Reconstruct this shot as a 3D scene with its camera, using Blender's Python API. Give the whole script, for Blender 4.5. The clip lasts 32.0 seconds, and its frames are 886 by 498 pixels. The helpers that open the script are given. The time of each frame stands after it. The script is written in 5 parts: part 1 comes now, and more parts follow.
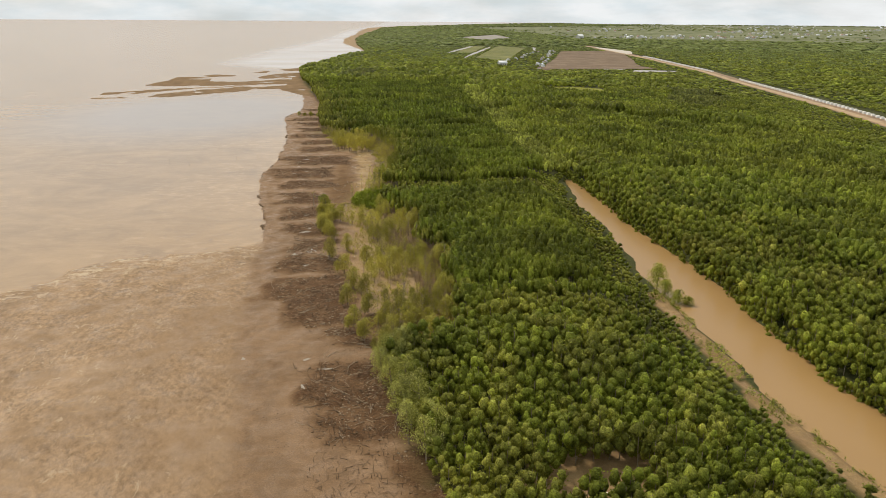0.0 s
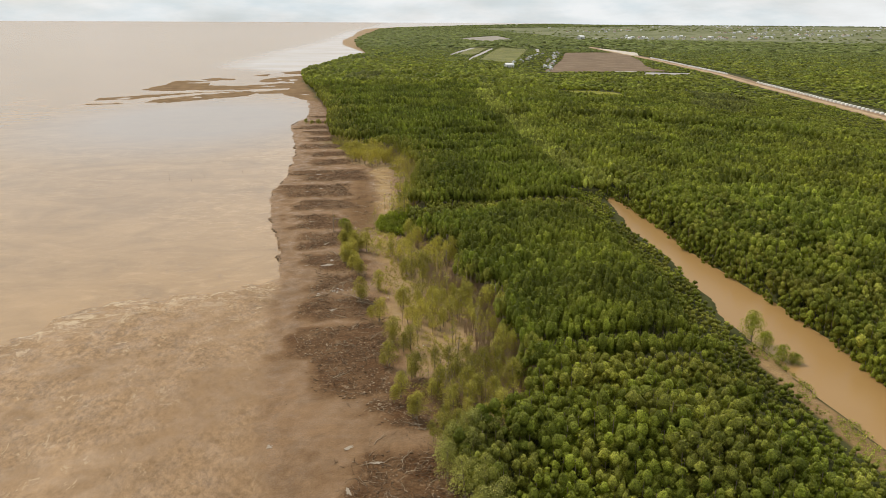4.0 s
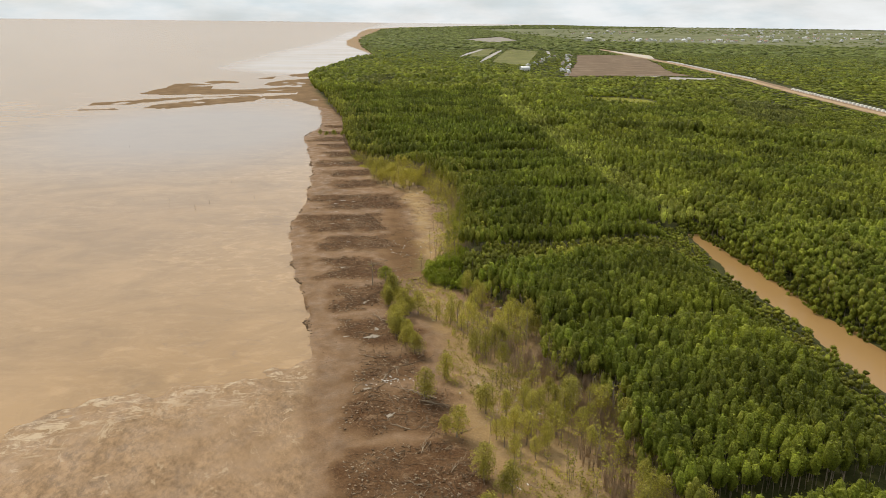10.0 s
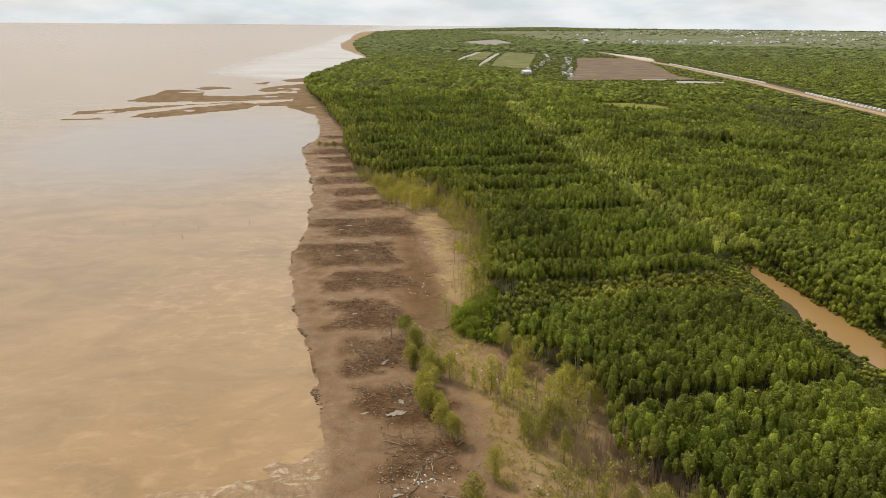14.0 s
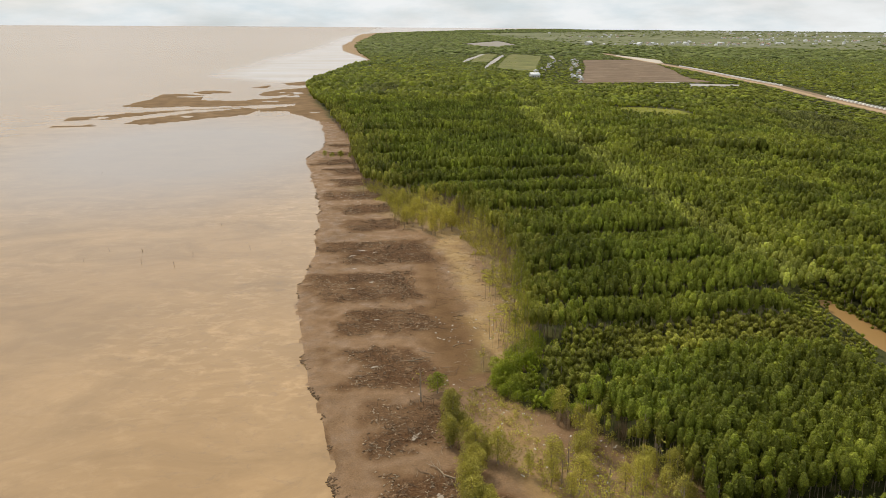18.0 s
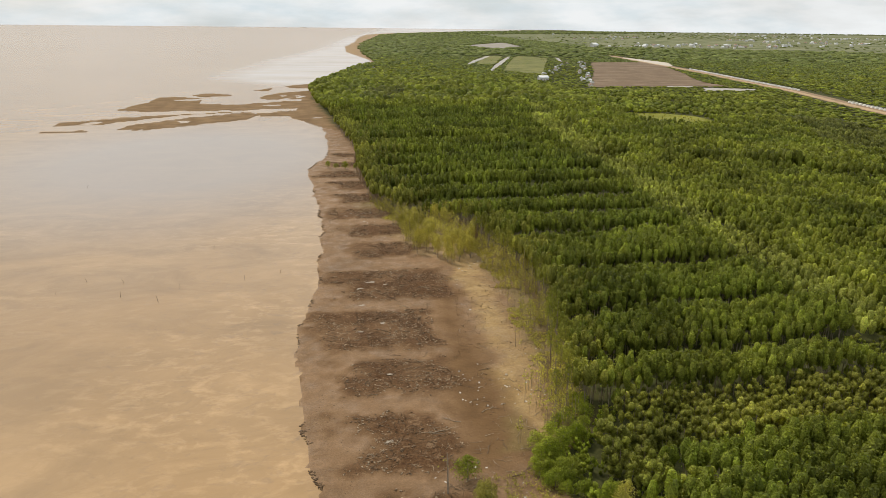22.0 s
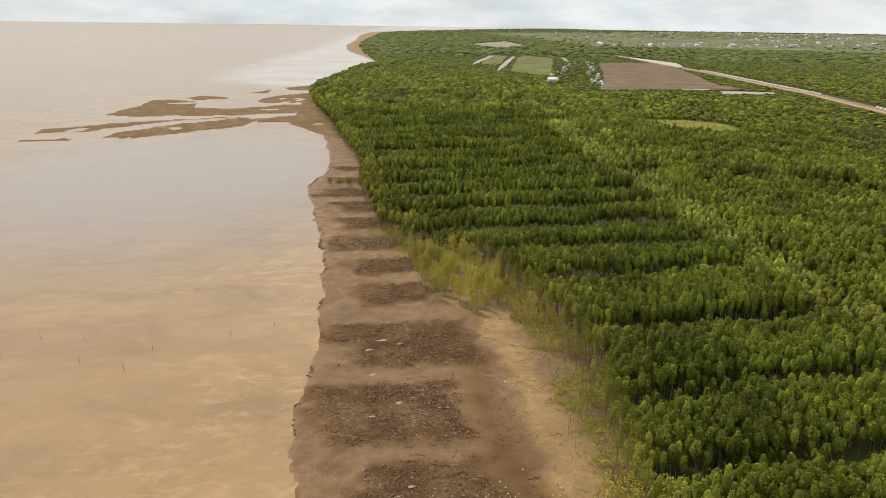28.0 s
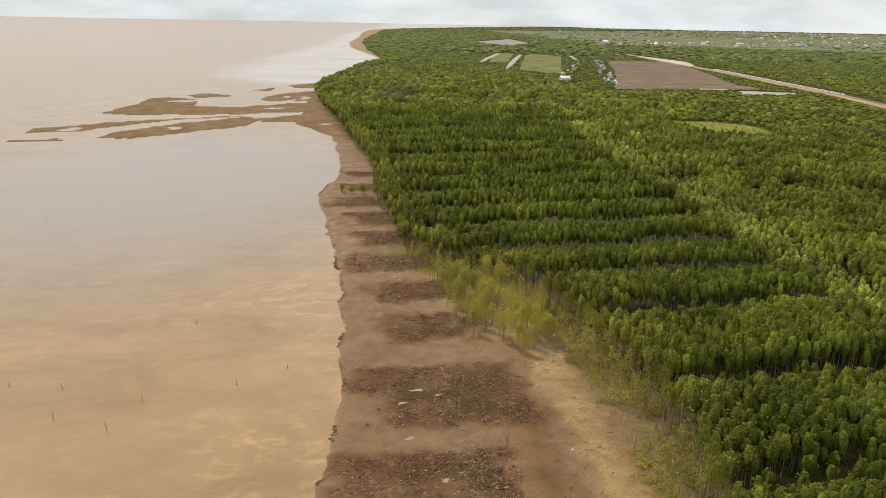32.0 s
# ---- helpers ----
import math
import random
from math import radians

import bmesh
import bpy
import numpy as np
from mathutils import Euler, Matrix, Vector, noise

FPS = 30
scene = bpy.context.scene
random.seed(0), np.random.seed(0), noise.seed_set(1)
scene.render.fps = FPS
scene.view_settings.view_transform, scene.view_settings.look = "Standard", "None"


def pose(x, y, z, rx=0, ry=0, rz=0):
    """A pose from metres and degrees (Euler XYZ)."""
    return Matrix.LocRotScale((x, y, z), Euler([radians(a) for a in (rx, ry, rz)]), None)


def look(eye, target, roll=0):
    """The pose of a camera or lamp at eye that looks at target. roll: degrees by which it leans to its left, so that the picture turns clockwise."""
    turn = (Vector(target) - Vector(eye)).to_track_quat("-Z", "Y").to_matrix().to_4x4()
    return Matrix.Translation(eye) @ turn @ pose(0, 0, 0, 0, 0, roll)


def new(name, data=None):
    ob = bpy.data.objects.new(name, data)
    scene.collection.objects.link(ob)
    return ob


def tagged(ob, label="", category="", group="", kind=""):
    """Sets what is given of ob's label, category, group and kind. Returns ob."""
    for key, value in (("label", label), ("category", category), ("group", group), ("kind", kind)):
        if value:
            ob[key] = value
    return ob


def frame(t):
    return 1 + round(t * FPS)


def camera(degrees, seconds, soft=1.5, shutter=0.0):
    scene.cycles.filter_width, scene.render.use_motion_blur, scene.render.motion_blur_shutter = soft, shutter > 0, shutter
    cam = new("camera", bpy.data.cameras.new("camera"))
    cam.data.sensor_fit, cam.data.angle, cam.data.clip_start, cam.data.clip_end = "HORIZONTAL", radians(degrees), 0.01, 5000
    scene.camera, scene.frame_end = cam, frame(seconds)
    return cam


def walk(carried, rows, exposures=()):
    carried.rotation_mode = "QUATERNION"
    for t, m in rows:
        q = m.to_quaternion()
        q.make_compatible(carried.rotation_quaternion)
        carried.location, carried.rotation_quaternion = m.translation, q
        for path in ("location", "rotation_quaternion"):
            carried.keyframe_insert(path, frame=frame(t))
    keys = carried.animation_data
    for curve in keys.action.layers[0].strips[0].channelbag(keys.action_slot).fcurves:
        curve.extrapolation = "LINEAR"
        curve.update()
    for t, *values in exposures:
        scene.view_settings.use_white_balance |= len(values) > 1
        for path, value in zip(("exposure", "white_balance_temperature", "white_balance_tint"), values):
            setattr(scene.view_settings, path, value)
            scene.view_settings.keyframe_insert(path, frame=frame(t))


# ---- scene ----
PATH = [
    (0, (6.873, -6.649, 48.155), (7.28, -4.773, 47.594), 0.4),
    (0.5, (6.012, -3.644, 48.135), (6.419, -1.767, 47.576), 0.3),
    (1, (5.224, -0.511, 48.183), (5.629, 1.366, 47.624), 0.3),
    (1.5, (4.541, 2.638, 48.222), (4.947, 4.514, 47.662), 0.2),
    (2, (4.028, 5.802, 48.281), (4.437, 7.678, 47.723), 0.2),
    (2.5, (3.616, 8.972, 48.327), (4.028, 10.848, 47.769), 0.2),
    (3, (3.298, 12.205, 48.363), (3.713, 14.08, 47.805), 0.3),
    (3.5, (3.076, 15.409, 48.369), (3.491, 17.285, 47.81), 0.3),
    (5.5, (2.304, 28.525, 48.629), (2.722, 30.399, 48.07), 0.4),
    (6, (1.969, 31.814, 48.676), (2.388, 33.688, 48.117), 0.4),
    (6.5, (1.619, 35.005, 48.73), (2.039, 36.879, 48.17), 0.5),
    (7, (1.325, 38.19, 48.795), (1.744, 40.064, 48.236), 0.6),
    (7.5, (1.031, 41.37, 48.771), (1.45, 43.244, 48.212), 0.6),
    (8, (0.697, 44.69, 48.726), (1.116, 46.565, 48.168), 0.5),
    (8.5, (0.336, 47.979, 48.649), (0.754, 49.853, 48.091), 0.6),
    (9, (-0.189, 51.204, 48.61), (0.229, 53.078, 48.052), 0.6),
    (9.5, (-0.742, 54.37, 48.565), (-0.323, 56.245, 48.008), 0.6),
    (10, (-1.325, 57.603, 48.561), (-0.907, 59.478, 48.003), 0.7),
    (10.5, (-1.995, 60.802, 48.561), (-1.576, 62.676, 48.003), 0.7),
    (11, (-2.646, 64.053, 48.594), (-2.227, 65.927, 48.036), 0.6),
    (11.5, (-3.096, 67.257, 48.626), (-2.675, 69.131, 48.068), 0.6),
    (12, (-3.254, 70.494, 48.679), (-2.827, 72.367, 48.123), 0.5),
    (12.5, (-3.172, 73.587, 48.741), (-2.741, 75.459, 48.186), 0.5),
    (13, (-2.894, 76.612, 48.768), (-2.461, 78.485, 48.214), 0.5),
    (13.5, (-2.421, 79.54, 48.755), (-1.988, 81.413, 48.202), 0.5),
    (14, (-1.919, 82.493, 48.72), (-1.486, 84.365, 48.168), 0.5),
    (14.5, (-1.552, 85.377, 48.675), (-1.119, 87.25, 48.123), 0.5),
    (16.5, (-1.48, 96.86, 48.4), (-1.048, 98.734, 47.849), 0.6),
    (17, (-1.685, 99.692, 48.367), (-1.253, 101.565, 47.817), 0.5),
    (17.5, (-1.868, 102.389, 48.326), (-1.437, 104.264, 47.777), 0.5),
    (18, (-2.078, 105.07, 48.349), (-1.646, 106.944, 47.801), 0.4),
    (18.5, (-2.106, 107.719, 48.341), (-1.676, 109.594, 47.793), 0.5),
    (19, (-2.202, 110.549, 48.367), (-1.771, 112.424, 47.819), 0.5),
    (19.5, (-2.172, 113.334, 48.324), (-1.742, 115.209, 47.777), 0.5),
    (20, (-2.084, 116.128, 48.302), (-1.655, 118.003, 47.755), 0.4),
    (20.5, (-1.88, 118.762, 48.306), (-1.453, 120.638, 47.76), 0.5),
    (21, (-1.535, 121.131, 48.411), (-1.108, 123.007, 47.865), 0.4),
    (21.5, (-1.179, 123.307, 48.575), (-0.752, 125.183, 48.029), 0.5),
    (22, (-0.824, 125.761, 48.721), (-0.396, 127.637, 48.175), 0.6),
    (22.5, (-0.407, 128.328, 48.854), (0.021, 130.203, 48.308), 0.6),
    (23, (0.09, 130.947, 49.026), (0.517, 132.823, 48.479), 0.7),
    (23.5, (0.447, 133.28, 49.108), (0.874, 135.156, 48.561), 0.7),
    (24, (0.697, 135.447, 49.164), (1.124, 137.323, 48.616), 0.8),
    (24.5, (0.918, 137.614, 49.231), (1.346, 139.489, 48.683), 0.8),
    (25, (1.14, 139.818, 49.314), (1.569, 141.693, 48.767), 0.8),
    (25.5, (1.234, 141.997, 49.416), (1.663, 143.872, 48.867), 0.8),
    (27.5, (1.145, 150.635, 50.136), (1.572, 152.509, 49.584), 0.8),
    (28, (0.994, 153.006, 50.113), (1.421, 154.88, 49.562), 0.8),
    (28.5, (0.685, 155.667, 50.06), (1.113, 157.541, 49.507), 1.0),
    (29, (0.379, 158.498, 49.932), (0.808, 160.371, 49.378), 1.1),
    (29.5, (0.107, 161.406, 49.737), (0.538, 163.279, 49.182), 1.1),
    (30, (-0.136, 164.313, 49.524), (0.297, 166.185, 48.968), 1.2),
    (30.5, (-0.346, 167.119, 49.288), (0.086, 168.99, 48.732), 1.2),
    (31, (-0.511, 169.938, 49.089), (-0.082, 171.81, 48.531), 1.3),
    (31.5, (-0.614, 172.624, 48.912), (-0.186, 174.497, 48.354), 1.3),
    (32, (-0.577, 175.216, 48.765), (-0.151, 177.089, 48.209), 1.1),
]
cam = camera(58.7, 32.0, soft=0.6)
walk(cam, [(t, look(eye, target, roll)) for t, eye, target, roll in PATH])
# ---- light ----
SUN_ELEVATION, SUN_AZIMUTH = 48.0, 332.0     # degrees; azimuth clockwise from +y
world = bpy.data.worlds.new("world")
scene.world = world
world.use_nodes = True
wn, wl = world.node_tree.nodes, world.node_tree.links
wn.clear()


def wnode(kind, **values):
    n = wn.new(kind)
    for key, value in values.items():
        n.inputs[key].default_value = value
    return n


sky = wn.new("ShaderNodeTexSky")
sky.sky_type, sky.sun_disc = "NISHITA", False
sky.sun_elevation, sky.sun_rotation = radians(SUN_ELEVATION), radians(SUN_AZIMUTH)
sky.air_density, sky.dust_density, sky.ozone_density = 1.0, 2.0, 1.0
wc = wn.new("ShaderNodeTexCoord")
wm = wn.new("ShaderNodeMapping")
wm.inputs["Scale"].default_value = (4.0, 4.0, 15.0)
clouds = wnode("ShaderNodeTexNoise", Scale=1.3, Detail=8.0, Roughness=0.58, Distortion=0.2)
cover = wn.new("ShaderNodeValToRGB")
cover.color_ramp.elements[0].position, cover.color_ramp.elements[0].color = 0.30, (0.72, 0.72, 0.72, 1)
cover.color_ramp.elements[1].position, cover.color_ramp.elements[1].color = 0.58, (1, 1, 1, 1)
shade = wnode("ShaderNodeTexNoise", Scale=2.2, Detail=7.0, Roughness=0.56)
grey = wn.new("ShaderNodeValToRGB")
grey.color_ramp.elements[0].position, grey.color_ramp.elements[0].color = 0.36, (0.69, 0.76, 0.79, 1)
grey.color_ramp.elements[1].position, grey.color_ramp.elements[1].color = 0.60, (0.87, 0.89, 0.895, 1)
dim = wn.new("ShaderNodeVectorMath")
dim.operation = "SCALE"
dim.inputs["Scale"].default_value = 0.10
mixc = wn.new("ShaderNodeMix")
mixc.data_type = "RGBA"
back = wnode("ShaderNodeBackground", Strength=1.0)
wout = wn.new("ShaderNodeOutputWorld")
wl.new(wc.outputs["Generated"], wm.inputs["Vector"])
wl.new(wm.outputs["Vector"], clouds.inputs["Vector"])
wl.new(wm.outputs["Vector"], shade.inputs["Vector"])
wl.new(clouds.outputs["Fac"], cover.inputs["Fac"])
wl.new(shade.outputs["Fac"], grey.inputs["Fac"])
wl.new(sky.outputs["Color"], dim.inputs[0])
wl.new(cover.outputs["Color"], mixc.inputs["Factor"])
wl.new(dim.outputs["Vector"], mixc.inputs["A"])
wl.new(grey.outputs["Color"], mixc.inputs["B"])
wl.new(mixc.outputs["Result"], back.inputs["Color"])
wl.new(back.outputs["Background"], wout.inputs["Surface"])

sun = new("sun", bpy.data.lights.new("sun", "SUN"))
sun.data.energy, sun.data.angle, sun.data.color = 2.7, radians(8), (1.0, 0.91, 0.76)
az, el = radians(SUN_AZIMUTH), radians(SUN_ELEVATION)
sun.matrix_world = look((0, 0, 300), (-math.sin(az) * math.cos(el) * 100, -math.cos(az) * math.cos(el) * 100, 300 - 100 * math.sin(el)))

# ---- the plan, in metres: y along the coast, x inland ----
def line(points):
    return np.array(points, float)


SHORE = line([(-40, -600), (-6, -100), (-1, 40), (0, 68), (0, 111), (1, 139), (3.4, 167), (3.2, 198), (2, 217), (2.6, 250), (5, 258), (7.5, 270),
              (10.5, 300), (12, 324), (12.5, 348), (13, 385), (13.5, 400), (22, 429), (25, 456), (27.5, 520), (31, 560), (32, 620), (31, 730),
              (56, 880), (110, 1100), (140, 1180), (150, 1260), (150, 1400), (152, 1615), (190, 1985), (270, 2504), (345, 3085), (447, 3640), (560, 3870), (713, 4070), (945, 4270), (1350, 4550), (2300, 4900)])
FOREST = line([(24, -600), (22, 65), (21, 89), (20.5, 92), (26, 98), (33, 105), (36, 116), (37, 125), (38.5, 132), (42, 141), (40.5, 148), (37, 153), (38, 163), (42, 173), (39, 180), (34.5, 188.5), (29, 194), (27.5, 198.5), (28.5, 202), (33, 205.5),
               (36.5, 213), (41, 228), (46, 245), (49, 262), (49, 285), (47, 311), (36, 323), (30, 341), (31, 373), (33, 400), (36, 437), (36, 500),
               (34, 560), (33, 620), (34, 730), (60, 890), (114, 1100), (147, 1180), (161, 1383), (198, 1784), (254, 2243), (330, 2650), (410, 3085), (500, 3600), (610, 3830), (765, 4030), (1000, 4230), (1420, 4500), (2500, 4900)])
RIVER_L = line([(78, -80), (72, 30), (69, 55), (69, 66), (69.8, 77), (71.6, 89), (73.2, 102), (74.5, 111), (76, 128), (80, 143), (85, 167), (87.5, 191), (93.5, 215), (96.5, 224)])
RIVER_R = line([(92, -80), (85, 30), (81.5, 60), (81.5, 80), (83.5, 95), (85, 104), (88, 118), (90.5, 150), (92, 172), (95, 190), (97, 212), (98, 224)])
CANAL = line([(94, 224), (95.5, 249), (99.5, 282), (109, 344), (119, 412), (131, 490), (164, 592), (205, 700), (250, 800)])
ROAD = line([(170, -60), (235, 150), (302, 323), (320, 374), (347, 462), (386, 590), (420, 690), (450, 810), (490, 960), (518, 1090), (575, 1340), (602, 1450)])
GAPS = [117.5, 162, 198, 220.5, 238, 260, 285, 304, 322, 341, 360, 379, 399, 419, 440, 461, 482, 503, 524, 545]
# dark, rough strips of dead stems between smooth old ditches: y from, y to, x from, x to
BEDS = [(62, 74, 17, 24), (76, 101, 8.5, 23), (104, 119, 12, 24), (114, 141, 5, 18), (143, 155, 7, 18), (158, 167, 8.5, 18), (170, 182, 9, 18), (186, 199, 9, 17), (203, 218, 7.5, 19), (223, 235.5, 8, 22),
        (239.5, 257, 6.5, 24), (262, 281, 10, 31), (288.5, 302, 16, 30), (307, 319, 17, 33), (325, 338, 17, 30), (344, 357, 17, 30), (363, 376, 18, 31),
        (383, 396, 15, 32), (403, 414, 20, 33), (424, 434, 25, 35)]
BROWN_FIELD = line([(266, 748), (330, 745), (392, 742), (396, 790), (412, 840), (446, 915), (500, 1060), (548, 1190), (500, 1196), (452, 1190), (405, 1075), (356, 955), (312, 855)])
POND = line([(342, 703), (384, 697), (398, 716), (360, 733)])
POND_NARROW = line([(330, 742), (362, 738), (366, 748), (335, 752)])
PONDS = [line([(124, 1080), (130, 1079), (126, 1003), (139, 975), (134, 966), (119, 994)]), line([(257, 1131), (262, 1130), (300, 1232), (366, 1405), (360, 1408), (292, 1236)]), line([(247, 990), (251, 989), (310, 1148), (399, 1393), (394, 1396), (303, 1152)]),
         line([(412, 1209), (417, 1207), (465, 1347), (459, 1352)])]
OLIVE_FIELD = line([(270, 1133), (297, 1137), (392, 1416), (360, 1428)])
CROP_FIELD = line([(262, 990), (285, 920), (440, 1330), (420, 1440)])
MEADOW = line([(183, 505), (190, 480), (205, 457), (222, 470), (234, 495), (237, 530), (226, 548), (204, 556), (190, 535)])
GREY_FIELD = line([(495, 1822), (610, 1938), (715, 2484), (493, 2105)])
APRON = line([(512, 1088), (523, 1086), (566, 1180), (586, 1370), (572, 1340)])
HOUSE_ROWS = [line([(250, 735), (275, 735), (460, 1215), (432, 1222)]), line([(238, 800), (262, 800), (430, 1200), (405, 1205)])]
PLAIN = line([(780, 1960), (1290, 1600), (2600, 1500), (4800, 2400), (2300, 4300), (1000, 3900), (900, 2600)])
BARS = [line([(-108, 532), (-104, 552), (-74, 574), (-39, 589), (-10, 600), (-10, 594), (-39, 581), (-68, 557), (-81, 541), (-102, 535)]),
        line([(-69, 519), (-65, 539), (-38, 570), (-7, 594), (-5, 575), (-9, 555), (-30, 535), (-53, 517)]),
        line([(-103, 509), (-103, 516), (-96, 520), (-79, 520), (-82, 510), (-96, 510)]),
        line([(-83, 610), (-70, 668), (-70, 695), (-54, 698), (-38, 681), (-38, 647), (-17, 642), (14, 658), (35, 664), (38, 624), (12, 607), (-34, 600), (-64, 600)]),
        line([(-51, 707), (-39, 724), (-20, 713), (-23, 696), (-44, 694)]),
        line([(-4, 670), (0, 703), (16, 730), (36, 743), (36, 671), (6, 666)]),
        line([(-9, 746), (8, 771), (4, 740)]),
        line([(17, 788), (46, 830), (46, 769), (21, 765)]),
        line([(-7, 588), (31, 602), (36, 565), (35, 503), (26, 520), (14, 567), (-4, 569)]),
        line([(14, 566), (22, 640), (30, 720), (52, 720), (46, 640), (40, 566)])]
GREY_WOOD = line([(222, 385), (250, 380), (300, 470), (310, 505), (285, 512), (240, 440)])
DARK_WOOD = line([(66, 640), (92, 650), (106, 690), (98, 715), (78, 690)])
SAND = line([(29.5, 203), (30.5, 226), (32, 247), (36.5, 278), (38, 290), (42, 286), (40.5, 262), (38.5, 240), (35.5, 220), (33, 206)])
THIN_EAST = line([(19.5, 93), (27, 97), (34, 106), (37, 116), (37, 128), (40, 141), (38, 150), (37, 160), (38, 171), (32, 182), (27, 176), (26, 160), (24, 140), (21.5, 120)])
THIN_NORTH = line([(29, 323), (28, 306), (30, 292), (35, 280), (40, 278), (46, 300), (45, 322)])
WET_MUD = line([(20, 201), (28, 202), (30, 226), (31, 247), (33, 262), (30, 270), (27, 258), (25, 240), (22, 220)])
SAND_OLD = line([(22, 192), (24, 172), (22, 150), (19.5, 138), (21, 124), (26, 120), (31, 128), (34, 139), (33, 152), (32, 172), (29, 196)])


def at(poly, y):
    return np.interp(y, poly[:, 1], poly[:, 0])


def inside(poly, x, y):
    hit = np.zeros(np.shape(x), bool)
    for (ax, ay), (bx, by) in zip(poly, np.roll(poly, -1, 0)):
        if ay != by:
            hit ^= ((ay > y) != (by > y)) & (x < (bx - ax) * (y - ay) / (by - ay) + ax)
    return hit


def near_line(poly, x, y):
    best = np.full(np.shape(x), 1e9)
    for (ax, ay), (bx, by) in zip(poly[:-1], poly[1:]):
        dx, dy = bx - ax, by - ay
        k = np.clip(((x - ax) * dx + (y - ay) * dy) / (dx * dx + dy * dy), 0, 1)
        best = np.minimum(best, np.hypot(x - ax - k * dx, y - ay - k * dy))
    return best


def soft(poly, x, y, width):
    """1 well inside the area, 0 well outside, with an uneven edge of that width."""
    d = near_line(np.vstack([poly, poly[:1]]), x, y)
    d = np.where(inside(poly, x, y), d, -d)
    return np.clip(0.5 + (d + rough(x, y, width * 2.2, 67) * width * 1.1) / width, 0, 1)


def grain(x, y, size, seed):
    """Smooth random relief in -1..1 with features of that size."""
    u, v = np.asarray(x) / size, np.asarray(y) / size
    i, j = np.floor(u).astype(np.int64), np.floor(v).astype(np.int64)
    fu, fv = u - i, v - j
    fu, fv = fu * fu * (3 - 2 * fu), fv * fv * (3 - 2 * fv)

    def h(a, b):
        n = np.sin(a * 127.1 + b * 311.7 + seed * 74.7) * 43758.5453
        return (n - np.floor(n)) * 2 - 1
    return (h(i, j) * (1 - fu) + h(i + 1, j) * fu) * (1 - fv) + (h(i, j + 1) * (1 - fu) + h(i + 1, j + 1) * fu) * fv


def rough(x, y, size, seed):
    return grain(x, y, size, seed) * 0.57 + grain(x, y, size * 0.47, seed + 5) * 0.29 + grain(x, y, size * 0.21, seed + 9) * 0.14


def lift(x, y):
    """The far ground stands a little higher, as high as the true horizon does."""
    d = np.hypot(x, y - 90)
    return 30 * np.clip((d - 2400) / 2450, 0, None) ** 2


def river_depth(x, y):
    """How far inside the river's banks, in metres; below 0 outside."""
    w = grain(x, y, 6, 71) * 0.7
    d = np.minimum(x - at(RIVER_L, y), at(RIVER_R, y) - x) + w
    return np.where((y > 224) | (y < -80), -9, d)


def bed_mask(x, y):
    m = np.zeros(np.shape(x))
    if np.min(x) > 60 or np.min(y) > 460:
        return m
    wob, fine = rough(x, y, 5, 31) * 2.6, rough(x, y, 1.6, 33) * 1.6
    patchy = np.clip(0.92 + 0.6 * rough(x, y, 3.5, 39), 0.5, 1)
    for y0, y1, x0, x1 in BEDS:
        d = np.minimum(np.minimum(y - y0 + (x - x0) * 0.12, y1 - y - (x - x0) * 0.12) + wob * 0.6 + fine, np.minimum((x - x0 + wob * 2 + fine) * 0.6, x1 + 2 - x + wob * 1.5 + fine))
        m = np.maximum(m, np.clip(d / 2.4 + 0.25, 0, 1) * (d > -0.6))
    return m * patchy


def flat_off(x, y):
    """Metres shoreward of the edge of the low mud flat."""
    return np.interp(x, [-130, -80, -60, -43, -31, -16, 4], [84, 104, 122, 141, 162, 166, 167]) + rough(x, y, 13, 51) * 7 + rough(x, y, 3.5, 53) * 4 - y


def flat_mask(x, y):
    """The low mud flat off the shore, that the water only half covers."""
    return np.clip(flat_off(x, y) / 7, 0, 1)


def shore_off(x, y):
    """Metres inland of the wavering waterline."""
    return x - at(SHORE, y) + rough(x, y, 9, 3) * 1.2 + rough(x, y, 2.4, 4) * 0.5


def height(x, y):
    s = shore_off(x, y)
    sea = np.clip(-0.10 + s * 0.02, -3, 0.0)
    flat = flat_mask(x, y) * np.clip((s + 90) / 40, 0, 1)
    sea = np.where(flat > 0, np.maximum(sea, -0.10 * (1 - flat) + flat * (0.062 + 0.045 * rough(x + y * 0.3, y * 0.6, 8, 13) + 0.06 * rough(x * 0.7 + y * 0.35, y - x * 0.25, 1.5, 14))), sea)
    for b in BARS:
        jx, jy = x + rough(x, y, 16, 23) * 4, y + rough(x, y, 12, 29) * 5
        sea = np.where(inside(b, jx, jy), 0.07 + 0.13 * rough(x, y, 14, 37), sea)
    land = 0.02 + np.clip(s, 0, 3) * 0.04 + np.clip(s, 0, 30) * 0.008 + 0.05 * rough(x, y, 4, 7)
    bed = bed_mask(x, y)
    land = land + bed * (0.10 + 0.22 * rough(x, y, 1.5, 41) + 0.12 * rough(x, y, 0.8, 43))
    land = land + 0.22 * soft(SAND, x, y, 4.0) + np.clip(x - at(FOREST, y), 0, 10) * 0.01
    z = np.where(s > 0, land, sea)
    r = river_depth(x, y)
    z = np.where(r > -2.5, np.minimum(z, np.where(r > 0, -0.2 - np.minimum(r, 3) * 0.3, 0.1 - r * 0.3)), z)
    return z + lift(x, y) * np.where(s > 0, 1 - 0.22 * np.clip(s / 600, 0, 1), 1)


